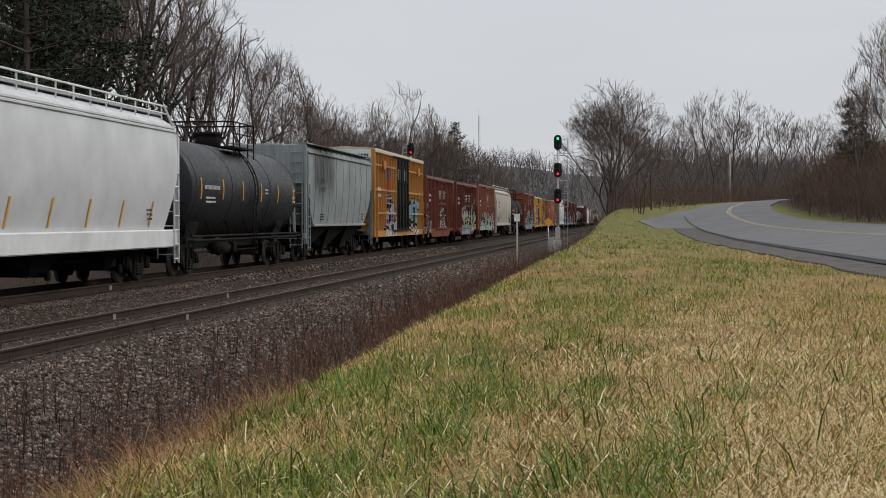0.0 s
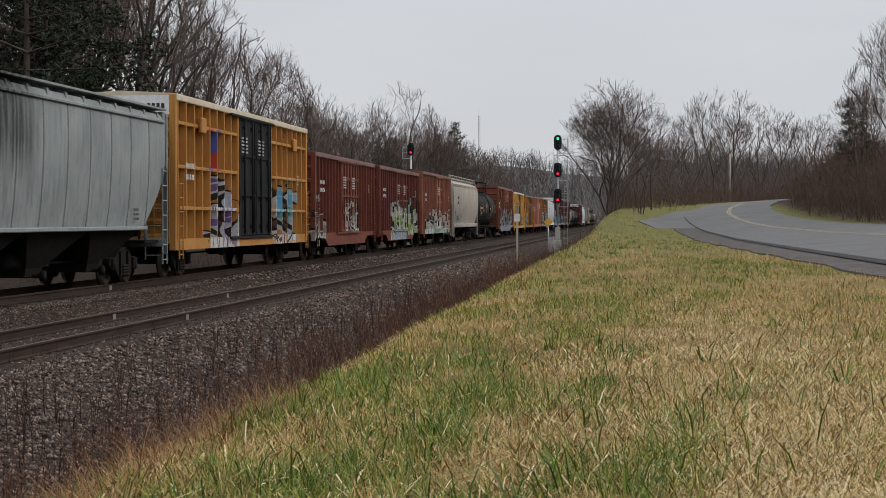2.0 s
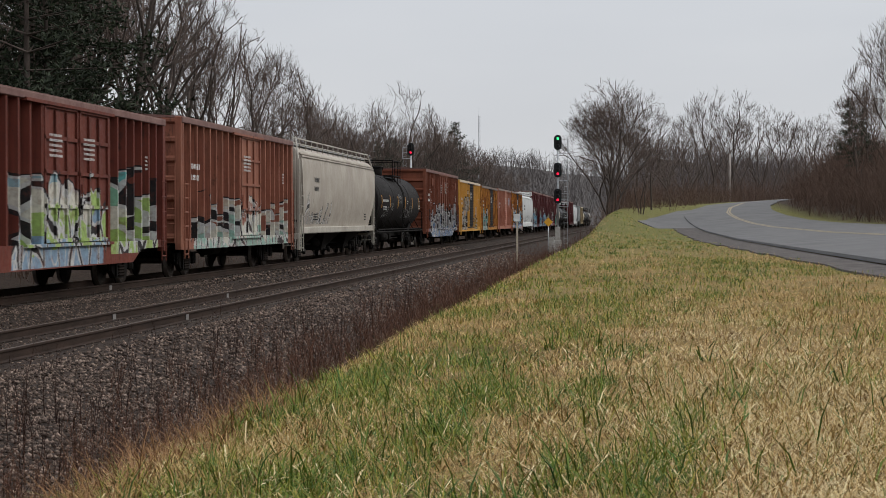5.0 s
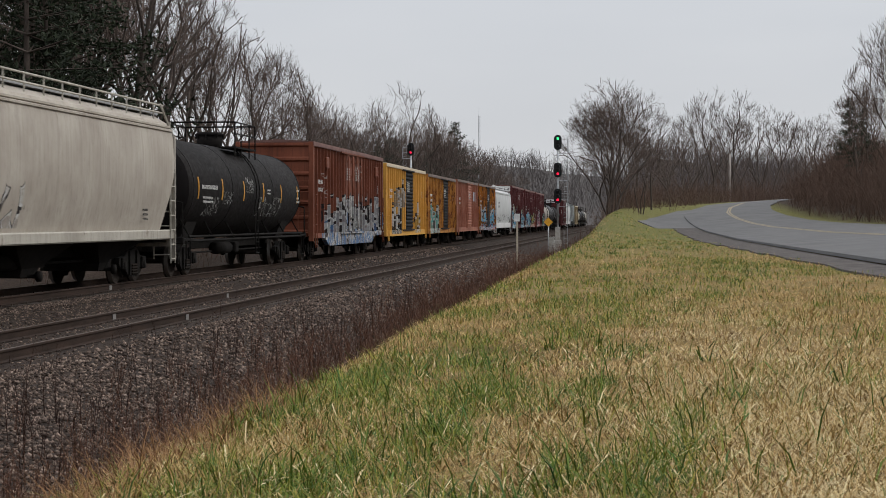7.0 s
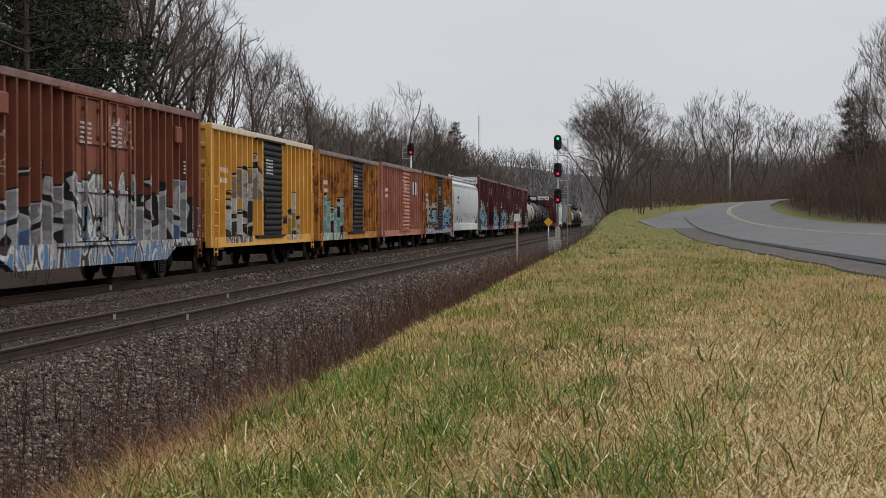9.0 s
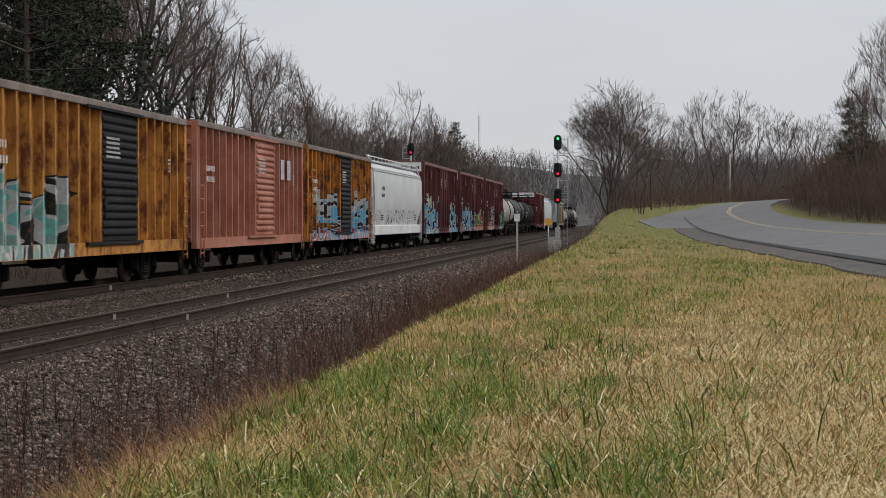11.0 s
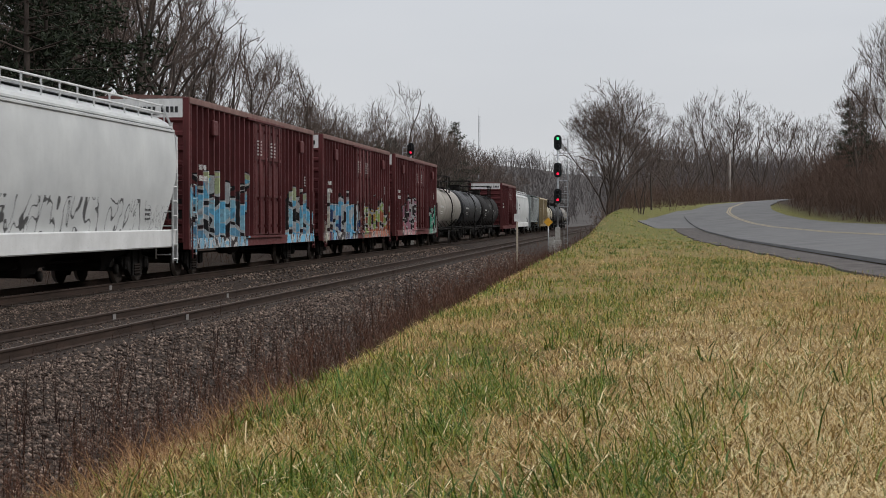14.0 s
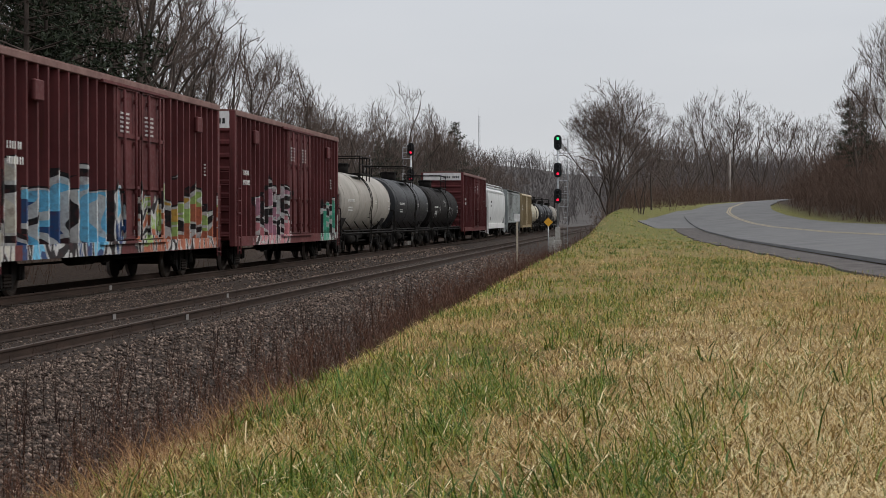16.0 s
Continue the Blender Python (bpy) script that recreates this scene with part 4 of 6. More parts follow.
P_BROWN9 = car_paint("brown_boxcar_paint", (0.185, 0.056, 0.030), (0.24, 0.080, 0.046), rust_amount=0.15, streak=0.35, scrawls=((-7.6, -6.2, 2.5, 3.5, (0.36, 0.3, 0.27), 0.35, 0.02), (0.5, 2.5, 3.4, 4.1, (0.38, 0.34, 0.31), 0.4, 0.026)), tags=((-7.4, 8.8, 0.5, 2.62, ((0.30, 0.30, 0.31), (0.24, 0.24, 0.25), (0.34, 0.34, 0.34), (0.07, 0.15, 0.28)), 0.5),))
P_YEL10 = car_paint("bright_yellow_boxcar_paint", (0.68, 0.345, 0.06), (0.78, 0.43, 0.10), rust=(0.22, 0.09, 0.03), rust_amount=0.25, streak=0.22, streak_colour=(0.2, 0.1, 0.04),
                    tags=((-5.8, -2.4, 0.9, 2.5, (BLACK, (0.6, 0.6, 0.58), (0.04, 0.04, 0.04)), 0.7), (-5.5, -1.2, 2.3, 3.6, ((0.28, 0.2, 0.12), (0.33, 0.24, 0.14), (0.25, 0.2, 0.15)), 1.0), (2.8, 6.2, 0.9, 2.2, (BLACK, (0.55, 0.55, 0.5), (0.4, 0.25, 0.06)), 0.4)))
P_ORG11 = car_paint("rusty_orange_boxcar_paint", (0.50, 0.20, 0.04), (0.66, 0.32, 0.07), rust=(0.17, 0.055, 0.02), rust_amount=0.75, streak=0.6, streak_colour=(0.10, 0.035, 0.015),
                    tags=((-6.6, -1.8, 0.8, 2.6, (TEAL, (0.16, 0.42, 0.38), (0.2, 0.36, 0.32)), 0.8),))
P_RED12 = car_paint("pinkish_red_boxcar_paint", (0.36, 0.115, 0.062), (0.52, 0.25, 0.18), rust=(0.16, 0.055, 0.03), rust_amount=0.35, streak=0.4, streak_colour=(0.12, 0.04, 0.03))
P_ORG13 = car_paint("patched_orange_boxcar_paint", (0.50, 0.165, 0.020), (0.64, 0.26, 0.04), rust=(0.11, 0.042, 0.02), rust_amount=0.8, streak=0.75, streak_colour=(0.09, 0.035, 0.015), scrawls=((-7.2, -4.8, 2.5, 3.9, (0.46, 0.36, 0.24), 0.5, 0.018),),
                    tags=((-7.3, 7.9, 0.5, 1.75, (SKY, DEEP, (0.12, 0.3, 0.5), (0.35, 0.05, 0.04)), 0.2), (-6.6, -1.2, 1.5, 2.85, (WHITE, (0.56, 0.56, 0.54), WHITE, SKY), 0.15), (2.6, 7.6, 1.3, 2.75, (WHITE, (0.54, 0.55, 0.54), SKY), 0.15)))
MAROON = ((0.100, 0.026, 0.027), (0.145, 0.040, 0.040))
P_M15 = car_paint("maroon_paint_one", *MAROON, rust_amount=0.1, streak=0.3, tags=((-9.4, -1.6, 0.5, 2.85, ((0.45, 0.50, 0.28), SKY, (0.28, 0.52, 0.62), SKY, (0.16, 0.36, 0.5)), 0.35), (4.2, 9.6, 0.8, 2.5, ((0.45, 0.50, 0.3), SKY, (0.30, 0.56, 0.66), SKY), 0.5)))
P_M16 = car_paint("maroon_paint_two", *MAROON, rust_amount=0.1, streak=0.3, tags=((-8.9, -7.7, 0.7, 2.6, (PALE, (0.5, 0.36, 0.2), PALE), 0.4), (-7.4, -0.5, 0.5, 2.75, (SKY, (0.16, 0.42, 0.6), SKY, DEEP), 0.85), (0.8, 9.2, 0.8, 2.5, ((0.12, 0.2, 0.4), MUSTARD, LIME, (0.4, 0.13, 0.07)), 0.5)))
P_M17 = car_paint("maroon_paint_three", *MAROON, rust_amount=0.1, streak=0.3, tags=((-6.8, -0.6, 0.8, 2.8, ((0.5, 0.42, 0.44), BLACK, (0.4, 0.2, 0.26), PINK), 0.4), (5.4, 8.8, 0.8, 2.45, ((0.06, 0.36, 0.22), (0.08, 0.42, 0.28), (0.05, 0.3, 0.2)), 1.2)))
P_M21 = car_paint("maroon_paint_plain", *MAROON, rust_amount=0.12, streak=0.3)
P_TANBOX = car_paint("tan_boxcar_paint", (0.30, 0.23, 0.13), (0.38, 0.30, 0.18), rust_amount=0.3, streak=0.4)
R_TAN = plain("sandy_roof", (0.40, 0.33, 0.22), (0.58, 0.50, 0.38), 0.7, scale=2)
R_GREY = plain("weathered_galvanised_roof", (0.11, 0.08, 0.065), (0.24, 0.19, 0.165), 0.6, 0.3, scale=1.6)
R_RED = plain("oxide_roof", (0.09, 0.035, 0.03), (0.21, 0.12, 0.10), 0.7, scale=1.8)

hopper_car("clean white covered hopper with orange reflector stripes", 38.2, 18.4, P_WHITEHOP, P_WHITESILL)
tank_car("dull black tank car with yellow reflector stripes", 56.9, 15.9, 1.5, 2.55, P_TANK, stripes=True)
hopper_car("pale grey covered hopper with sooty streaked side", 74.6, 16.6, P_GREYHOP, P_GREYHOP, rail=False, flat=True, stripes=False)
boxcar("tall ochre boxcar with black doors and sprayed lettering", 93.35, 19.1, 5.06, P_TTX, R_TAN, 16, ((-2.0, 0.43), (0.47, 2.9)), "plug", M_BLACKDOOR, end_panel=True, bands=(1.95, 3.1, 4.3), brackets=True)
boxcar("oxide red boxcar with peeling paint and panelled doors", 112.5, 15.5, 4.28, P_RED4, R_RED, 15, ((-1.7, 0.55), (0.6, 2.85)), "panel", P_RED4, belly=True)
boxcar("dark oxide boxcar with pale green sprayed lettering", 129.9, 15.5, 4.28, P_RED5, R_RED, 15, ((-1.9, 0.4), (0.45, 2.7)), "panel", P_RED5, belly=True)
boxcar("faded red-brown boxcar with flaking lower side", 147.3, 15.7, 4.48, P_RED6, R_RED, 17, ((-0.6, 2.3),), "panel", P_RED6)
hopper_car("beige covered hopper with scrawled lower side", 166.1, 18.8, P_BEIGEHOP, P_BEIGESILL, stripes=False, sill_z=1.1)
tank_car("sooty black tank car with scrawled barrel", 185.6, 17.0, 1.5, 2.55, P_TANK2, stripes=True)
boxcar("tall brown boxcar with silver sprayed lettering", 205.5, 18.8, 4.66, P_BROWN9, R_RED, 20, ((-2.0, 0.35), (0.4, 2.7)), "plug", P_BROWN9, belly=True, brackets=True)
boxcar("bright yellow boxcar with black corrugated door", 224.4, 16.2, 4.48, P_YEL10, R_TAN, 16, ((-0.9, 2.3),), "corrugated", M_BLACKDOOR)
boxcar("rust-streaked orange boxcar with teal sprayed patch", 242.0, 16.0, 4.40, P_ORG11, R_GREY, 16, ((0.2, 3.2),), "corrugated", M_BLACKDOOR)
pink_car = boxcar("pinkish red boxcar with corrugated door", 259.3, 15.9, 4.48, P_RED12, R_GREY, 16, ((-0.2, 2.7),), "corrugated", P_RED12)
boxcar("patched orange boxcar with black door and sprayed lettering", 276.4, 16.1, 4.50, P_ORG13, R_GREY, 16, ((-0.6, 2.1),), "corrugated", M_BLACKDOOR)
hopper_car("white covered hopper with grey scrawl along the sill", 294.6, 19.2, P_WHITEHOP2, P_WHITESILL, stripes=False)
for p_mat, c, what in ((P_M15, 315.0, "blue"), (P_M16, 336.2, "sky blue and green"), (P_M17, 357.4, "pink and green")):
    boxcar("tall maroon boxcar with %s sprayed lettering" % what, c, 19.0, 5.06, p_mat, R_RED, 22, ((-1.1, 1.0), (1.05, 3.2)), "plug", p_mat, end_panel=True, brackets=True)
tank_car("stained grey tank car with rusty blotches", 376.4, 15.4, 1.42, 2.45, P_TANKGREY)
tank_car("dark tank car with worn white marks", 393.0, 15.0, 1.45, 2.45, P_TANK)
tank_car("brownish black tank car with faded marks", 410.4, 16.4, 1.42, 2.4, P_TANK2)
boxcar("tall maroon boxcar with white end panel", 430.3, 19.0, 5.06, P_M21, R_RED, 14, ((-1.1, 1.0), (1.05, 3.2)), "plug", P_M21, end_panel=True)
hopper_car("white covered hopper with plain sides", 451.4, 19.4, P_WHITEHOP, P_WHITESILL, stripes=False)
hopper_car("grey covered hopper with dark streaks", 473.6, 18.6, P_GREYHOP, P_GREYHOP, rail=False, flat=True, stripes=False)
boxcar("dusty tan boxcar with streaked side", 494.5, 17.5, 4.5, P_TANBOX, R_TAN, 14, ((-1.4, 1.4),), "corrugated", P_TANBOX)
tank_car("cream tank car with plain barrel", 514.6, 15.4, 1.4, 2.4, P_TANKTAN)
tank_car("dark tank car with worn white marks", 533.0, 16.0, 1.45, 2.45, P_TANK)
tank_car("dark tank car with worn white marks", 551.5, 16.0, 1.45, 2.45, P_TANK)
tank_car("stained grey tank car with rusty blotches", 570.0, 16.0, 1.42, 2.45, P_TANKGREY)

# two pale posters pasted high on the pinkish car
M_POSTER = plain("faded_poster", (0.16, 0.20, 0.30), (0.48, 0.46, 0.46), 0.8, scale=5)
for y in (4.1, 5.25):
    bm = bmesh.new()
    box(bm, 1.553, 1.562, y - 0.3, y + 0.3, 3.05, 3.75)
    part("poster", bm, M_POSTER, pink_car, "faded bluish white poster")

# ---- the two tracks ----
M_DAB = plain("dull_white_paint", (0.13, 0.12, 0.115), (0.24, 0.225, 0.215), 0.8, scale=9)


def rail_mesh(x, z, y0, y1):
    bm = bmesh.new()
    prof = [(-0.076, -0.182), (0.076, -0.182), (0.076, -0.170), (0.012, -0.150), (0.009, -0.045), (0.037, -0.034), (0.037, -0.008), (0.030, 0.0), (-0.030, 0.0), (-0.037, -0.008), (-0.037, -0.034), (-0.009, -0.045), (-0.012, -0.150), (-0.076, -0.170)]
    ys = np.linspace(y0, y1, 12)
    loft(bm, [[(x + a, y, z + b) for a, b in prof] for y in ys])
    bmesh.ops.recalc_face_normals(bm, faces=bm.faces)
    for f in bm.faces:
        if f.normal.z > 0.9 and f.calc_center_median().z > z - 0.004:
            f.material_index = 1
    return mesh_object("rail", bm, [M_RAIL, M_RAILTOP])


GAUGE = 0.7525
for tx, tz, what in ((TRACK_X, TRACK_Z, "empty"), (TRAIN_X, TRAIN_Z, "busy")):
    track = new("railway_track")
    tagged(track, "rusty steel rails on tarred wooden ties, %s track" % what, "railway track", kind="structure")
    for s in (-1, 1):
        rail_mesh(tx + s * GAUGE, tz, -40, 700).parent = track
    tie_bm = bmesh.new()
    box(tie_bm, -1.3, 1.3, -0.115, 0.115, -0.36, -0.175)
    for s in (-1, 1):
        box(tie_bm, s * GAUGE - 0.17, s * GAUGE + 0.17, -0.1, 0.1, -0.186, -0.166)
        for q in (-1, 1):
            box(tie_bm, s * GAUGE + q * 0.1 - 0.016, s * GAUGE + q * 0.1 + 0.016, q * 0.06 - 0.016, q * 0.06 + 0.016, -0.17, -0.13)
    tie_me = bpy.data.meshes.new("tie")
    tie_bm.to_mesh(tie_me)
    tie_bm.free()
    tie_me.materials.append(M_TIE)
    rnd = random.Random(5)
    for k in range(260):
        y = 18 + k * 0.53
        child("tie", tie_me, track, pose(tx + rnd.uniform(-0.04, 0.04), y + rnd.uniform(-0.03, 0.03), tz - 0.022 + rnd.uniform(-0.012, 0.004), 0, 0, rnd.uniform(-1, 1)))
    for y in ((34.6, 44.5) if what == "empty" else (43.5,)):
        for s in ((-1, 1) if y < 40 else ((-1,) if what == "empty" else (1,))):
            bm = bmesh.new()
            box(bm, tx + s * GAUGE + 0.012, tx + s * GAUGE + 0.03, y - 0.10, y + 0.10, tz - 0.16, tz - 0.04, 0.004)
            part("paint_mark", bm, M_DAB, track, "white paint mark")


# ---- scattered growth and stones ----
def lattice(seed, n=96):
    return np.random.RandomState(seed).rand(n, n)


def patch(x, y, cell, grid):
    """Smooth random patches of about that many metres, 0 to 1."""
    n = len(grid)
    u, w = x / cell, y / cell
    i, j = np.floor(u).astype(int), np.floor(w).astype(int)
    a, b = u - i, w - j
    a, b = a * a * (3 - 2 * a), b * b * (3 - 2 * b)
    g = lambda p, q: grid[p % n, q % n]
    return (g(i, j) * (1 - a) + g(i + 1, j) * a) * (1 - b) + (g(i, j + 1) * (1 - a) + g(i + 1, j + 1) * a) * b


RS = np.random.RandomState(11)


def stones():
    """Loose ballast: small angular stones."""
    out = []
    for x0, x1, y0, y1, count, lo, hi in ((-8.4, -4.3, 9, 24, 18000, 0.018, 0.036), (-8.4, -4.2, 24, 48, 12000, 0.022, 0.042), (-8.4, -4.6, 48, 110, 5500, 0.035, 0.06),
                                          (-12.9, -11.0, 24, 50, 11000, 0.014, 0.028), (-12.9, -11.0, 50, 120, 3000, 0.035, 0.06), (-10.9, -8.5, 20, 70, 4500, 0.018, 0.028)):
        x, y = RS.uniform(x0, x1, count), RS.uniform(y0, y1, count)
        r = RS.uniform(lo, hi, count)
        out.append((x, y, height(x, y) + r * RS.uniform(-0.1, 0.5, count), r))
    x, y, z, r = (np.concatenate([o[k] for o in out]) for k in range(4))
    keep = np.abs(np.abs(x - TRACK_X) - GAUGE) > 0.11
    x, y, z, r = x[keep], y[keep], z[keep], r[keep]
    n = len(x)
    base = np.array([(1, 0, 0), (-1, 0, 0), (0, 1, 0), (0, -1, 0), (0, 0, 0.75), (0, 0, -0.75)], float)
    v = base[None] * RS.uniform(0.6, 1.35, (n, 6, 1)) + RS.uniform(-0.3, 0.3, (n, 6, 3))
    a = RS.uniform(0, 2 * np.pi, n)
    c, s = np.cos(a)[:, None], np.sin(a)[:, None]
    v = np.stack([v[..., 0] * c - v[..., 1] * s, v[..., 0] * s + v[..., 1] * c, v[..., 2]], -1) * r[:, None, None]
    v += np.stack([x, y, z], -1)[:, None]
    f = np.array([(0, 2, 4), (2, 1, 4), (1, 3, 4), (3, 0, 4), (2, 0, 5), (1, 2, 5), (3, 1, 5), (0, 3, 5)])
    f = f[None] + 6 * np.arange(n)[:, None, None]
    ob = from_arrays("ballast_stones", v.reshape(-1, 3), f.reshape(-1, 3), M_STONE)
    tagged(ob, "loose grey angular ballast stones beside the rails", "ballast", kind="stuff")


def grass_material(name, cols, tip):
    m = Nodes(name, 0.75, 0, 0.2)
    v = m.coords("Object")
    c = m.ramp(m.island(), [(i / (len(cols) - 1), k) for i, k in enumerate(cols)])
    c = m.mix(m.ramp(m.noise(v, 1.1, 3), ((0.35, 0.0), (0.65, 0.35))), c, tip)
    m.set("Base Color", c)
    return m.mat


M_GREEN = grass_material("living_grass", ((0.024, 0.065, 0.010), (0.090, 0.150, 0.018), (0.20, 0.225, 0.026), (0.38, 0.31, 0.06)), (0.21, 0.21, 0.026))
M_TUFT = grass_material("lush_grass", ((0.026, 0.065, 0.015), (0.055, 0.115, 0.020), (0.10, 0.16, 0.026), (0.19, 0.20, 0.035)), (0.10, 0.15, 0.025))
M_STRAW = grass_material("dry_grass_blades", ((0.11, 0.060, 0.020), (0.36, 0.230, 0.080), (0.62, 0.46, 0.22), (0.24, 0.135, 0.040)), (0.37, 0.24, 0.072))
M_PALE = grass_material("pale_straw_blades", ((0.36, 0.27, 0.13), (0.54, 0.43, 0.23), (0.68, 0.57, 0.34), (0.45, 0.35, 0.17)), (0.56, 0.45, 0.24))
M_RUSSET = grass_material("withered_grass_blades", ((0.12, 0.060, 0.026), (0.22, 0.115, 0.050), (0.32, 0.18, 0.085), (0.17, 0.085, 0.034)), (0.27, 0.145, 0.06))


def blades(name, label, pick, mat, upright, seed, share_of, tall=1.0, clump=0, broad=1.0):
    """Single curved blades of grass, thicker on the ground near the verge's edge."""
    rs = np.random.RandomState(seed)
    xs, ys, ls, ws = [], [], [], []
    for r0, r1, count, length, width in ((2.6, 8, 98000, 0.085, 0.0029), (8, 16, 118000, 0.068, 0.0036), (16, 32, 100000, 0.062, 0.0056), (32, 62, 50000, 0.062, 0.012), (62, 115, 22000, 0.075, 0.020)):
        count = int(count * share_of)
        r = np.sqrt(rs.uniform(r0 * r0, r1 * r1, count))
        a = np.radians(rs.uniform(-24, 10, count))
        xs.append(r * np.sin(a)), ys.append(r * np.cos(a))
        ls.append(length * (0.45 + 1.3 * rs.rand(count) ** 2.2) * tall), ws.append(width * broad * rs.uniform(0.7, 1.4, count))
    x, y, l, w = map(np.concatenate, (xs, ys, ls, ws))
    if clump:
        root = (np.arange(len(x)) // clump) * clump
        near = 0.02 + 0.0015 * y[root]
        x, y = x[root] + rs.normal(0, 1, len(x)) * near, y[root] + rs.normal(0, 1, len(x)) * near
    keep = (x > -2.75) & (x < road_centre(y) - 4.0 - 0.6 * np.clip((y - 15) / 45, 0, 1) + 0.15 * np.sin(y * 1.3)) & (rs.rand(len(x)) < pick(x, y))
    keep &= ~((y > 101) & (x > -0.3))
    x, y, l, w = x[keep], y[keep], l[keep], w[keep]
    n = len(x)
    z = height(x, y) + np.where(x > -2.2, roll(x, y), 0) - 0.012
    a, lean = rs.uniform(0, 2 * np.pi, n), np.radians(rs.uniform(*upright, n))
    d = np.stack([np.cos(a), np.sin(a)], -1)
    side = np.stack([-np.sin(a), np.cos(a), np.zeros(n)], -1)
    turn = rs.uniform(-0.9, 0.9, n)
    side = side * np.cos(turn)[:, None] + np.stack([d[:, 0], d[:, 1], np.zeros(n)], -1) * np.sin(turn)[:, None]
    p = np.stack([x, y, z], -1)
    up = lambda k, bend: np.stack([d[:, 0] * np.sin(lean * bend) * l * k, d[:, 1] * np.sin(lean * bend) * l * k, np.cos(lean * bend) * l * k], -1)
    m, t = p + up(0.55, 0.8), p + up(1.0, 1.2)
    hw = (w / 2)[:, None] * side
    v = np.stack([p - hw, p + hw, m - hw * 0.8, m + hw * 0.8, t], 1)
    f = np.array([(0, 1, 3), (0, 3, 2), (2, 3, 4)])[None] + 5 * np.arange(n)[:, None, None]
    ob = from_arrays(name, v.reshape(-1, 3), f.reshape(-1, 3), mat)
    tagged(ob, label, "grass", kind="stuff")


G1, G2 = lattice(3), lattice(4)


def greenness(x, y):
    p = 0.4 * patch(x, y * 0.3, 1.1, G1) + 0.4 * patch(x + 9, y * 0.3, 0.26, G2) + 0.3 * patch(x + 5, y * 0.5 + 2, 0.11, G1)
    dry = 0.45 * np.exp(-(((x - 0.5) / 0.5) ** 2 + ((y - 9.5) / 6) ** 2)) + 0.42 * np.exp(-((x + 2.15) / 0.5) ** 2) + 0.42 * np.exp(-((x + 1.1) / 0.7) ** 2) * np.clip((9 - y) / 3, 0, 1)
    return np.clip(0.30 + (p - 0.55) * 3.8 - dry + 0.30 * np.clip((y - 9) / 30, 0, 1) + 0.34 * np.exp(-(((x + 0.85 - 0.02 * y) / 0.8) ** 2)) * np.clip((y - 5) / 6, 0, 1) + 0.12 * (x > 0.9) * (y < 8), 0.04, 0.92)


# ---- bare trees and brush ----
def bark(name, a, b):
    return plain(name, a, b, 0.95, scale=3, stretch=(1, 1, 0.3), bump=0.4, spec=0.1)


M_BARK = bark("grey_bark", (0.048, 0.038, 0.032), (0.115, 0.092, 0.078))
M_TWIG = bark("brown_twigs", (0.080, 0.060, 0.050), (0.150, 0.116, 0.098))
M_BRUSH = bark("russet_brush", (0.066, 0.043, 0.033), (0.145, 0.096, 0.073))
M_WEED = bark("dead_weed_stalks", (0.050, 0.027, 0.020), (0.165, 0.085, 0.056))
M_STALK = bark("dark_weed_stalks", (0.022, 0.013, 0.011), (0.060, 0.034, 0.026))
# greyer than the near twigs: distance haze is put into this colour
M_FARWOOD_HAZE = bark("far_twigs_haze_grey", (0.085, 0.075, 0.072), (0.14, 0.125, 0.12))
M_NEEDLE = plain("pine_needles", (0.012, 0.019, 0.009), (0.027, 0.036, 0.017), 0.8, scale=2, island=0.5)


def sticks(segs, sides=3):
    """Vertices and triangles for tapered sticks; segs: rows of x, y, z, x, y, z, r0, r1."""
    s = np.asarray(segs, float).reshape(-1, 8)
    p, q, r0, r1 = s[:, 0:3], s[:, 3:6], s[:, 6], s[:, 7]
    d = q - p
    d /= np.linalg.norm(d, axis=1, keepdims=True) + 1e-9
    ref = np.where(np.abs(d[:, 2:3]) > 0.9, np.array([[1.0, 0, 0]]), np.array([[0, 0, 1.0]]))
    u = np.cross(d, ref)
    u /= np.linalg.norm(u, axis=1, keepdims=True) + 1e-9
    w = np.cross(d, u)
    vs = []
    if sides == 1:
        a = np.arange(len(s)) * 2.4
        t = u * np.cos(a)[:, None] + w * np.sin(a)[:, None]
        v = np.stack([p - t * r0[:, None], p + t * r0[:, None], q - t * r1[:, None], q + t * r1[:, None]], 1)
        f = np.array([(0, 1, 3), (0, 3, 2)])[None] + 4 * np.arange(len(s))[:, None, None]
        return v.reshape(-1, 3), f.reshape(-1, 3)
    for k in range(sides):
        a = 2 * np.pi * k / sides
        vs.append((p + (u * np.cos(a) + w * np.sin(a)) * r0[:, None], q + (u * np.cos(a) + w * np.sin(a)) * r1[:, None]))
    v = np.stack([x for pair in vs for x in pair], 1)
    f = []
    for k in range(sides):
        a, b, c, e = 2 * k, 2 * k + 1, 2 * ((k + 1) % sides), 2 * ((k + 1) % sides) + 1
        f += [(a, c, e), (a, e, b)]
    f = np.array(f)[None] + 2 * sides * np.arange(len(s))[:, None, None]
    return v.reshape(-1, 3), f.reshape(-1, 3)


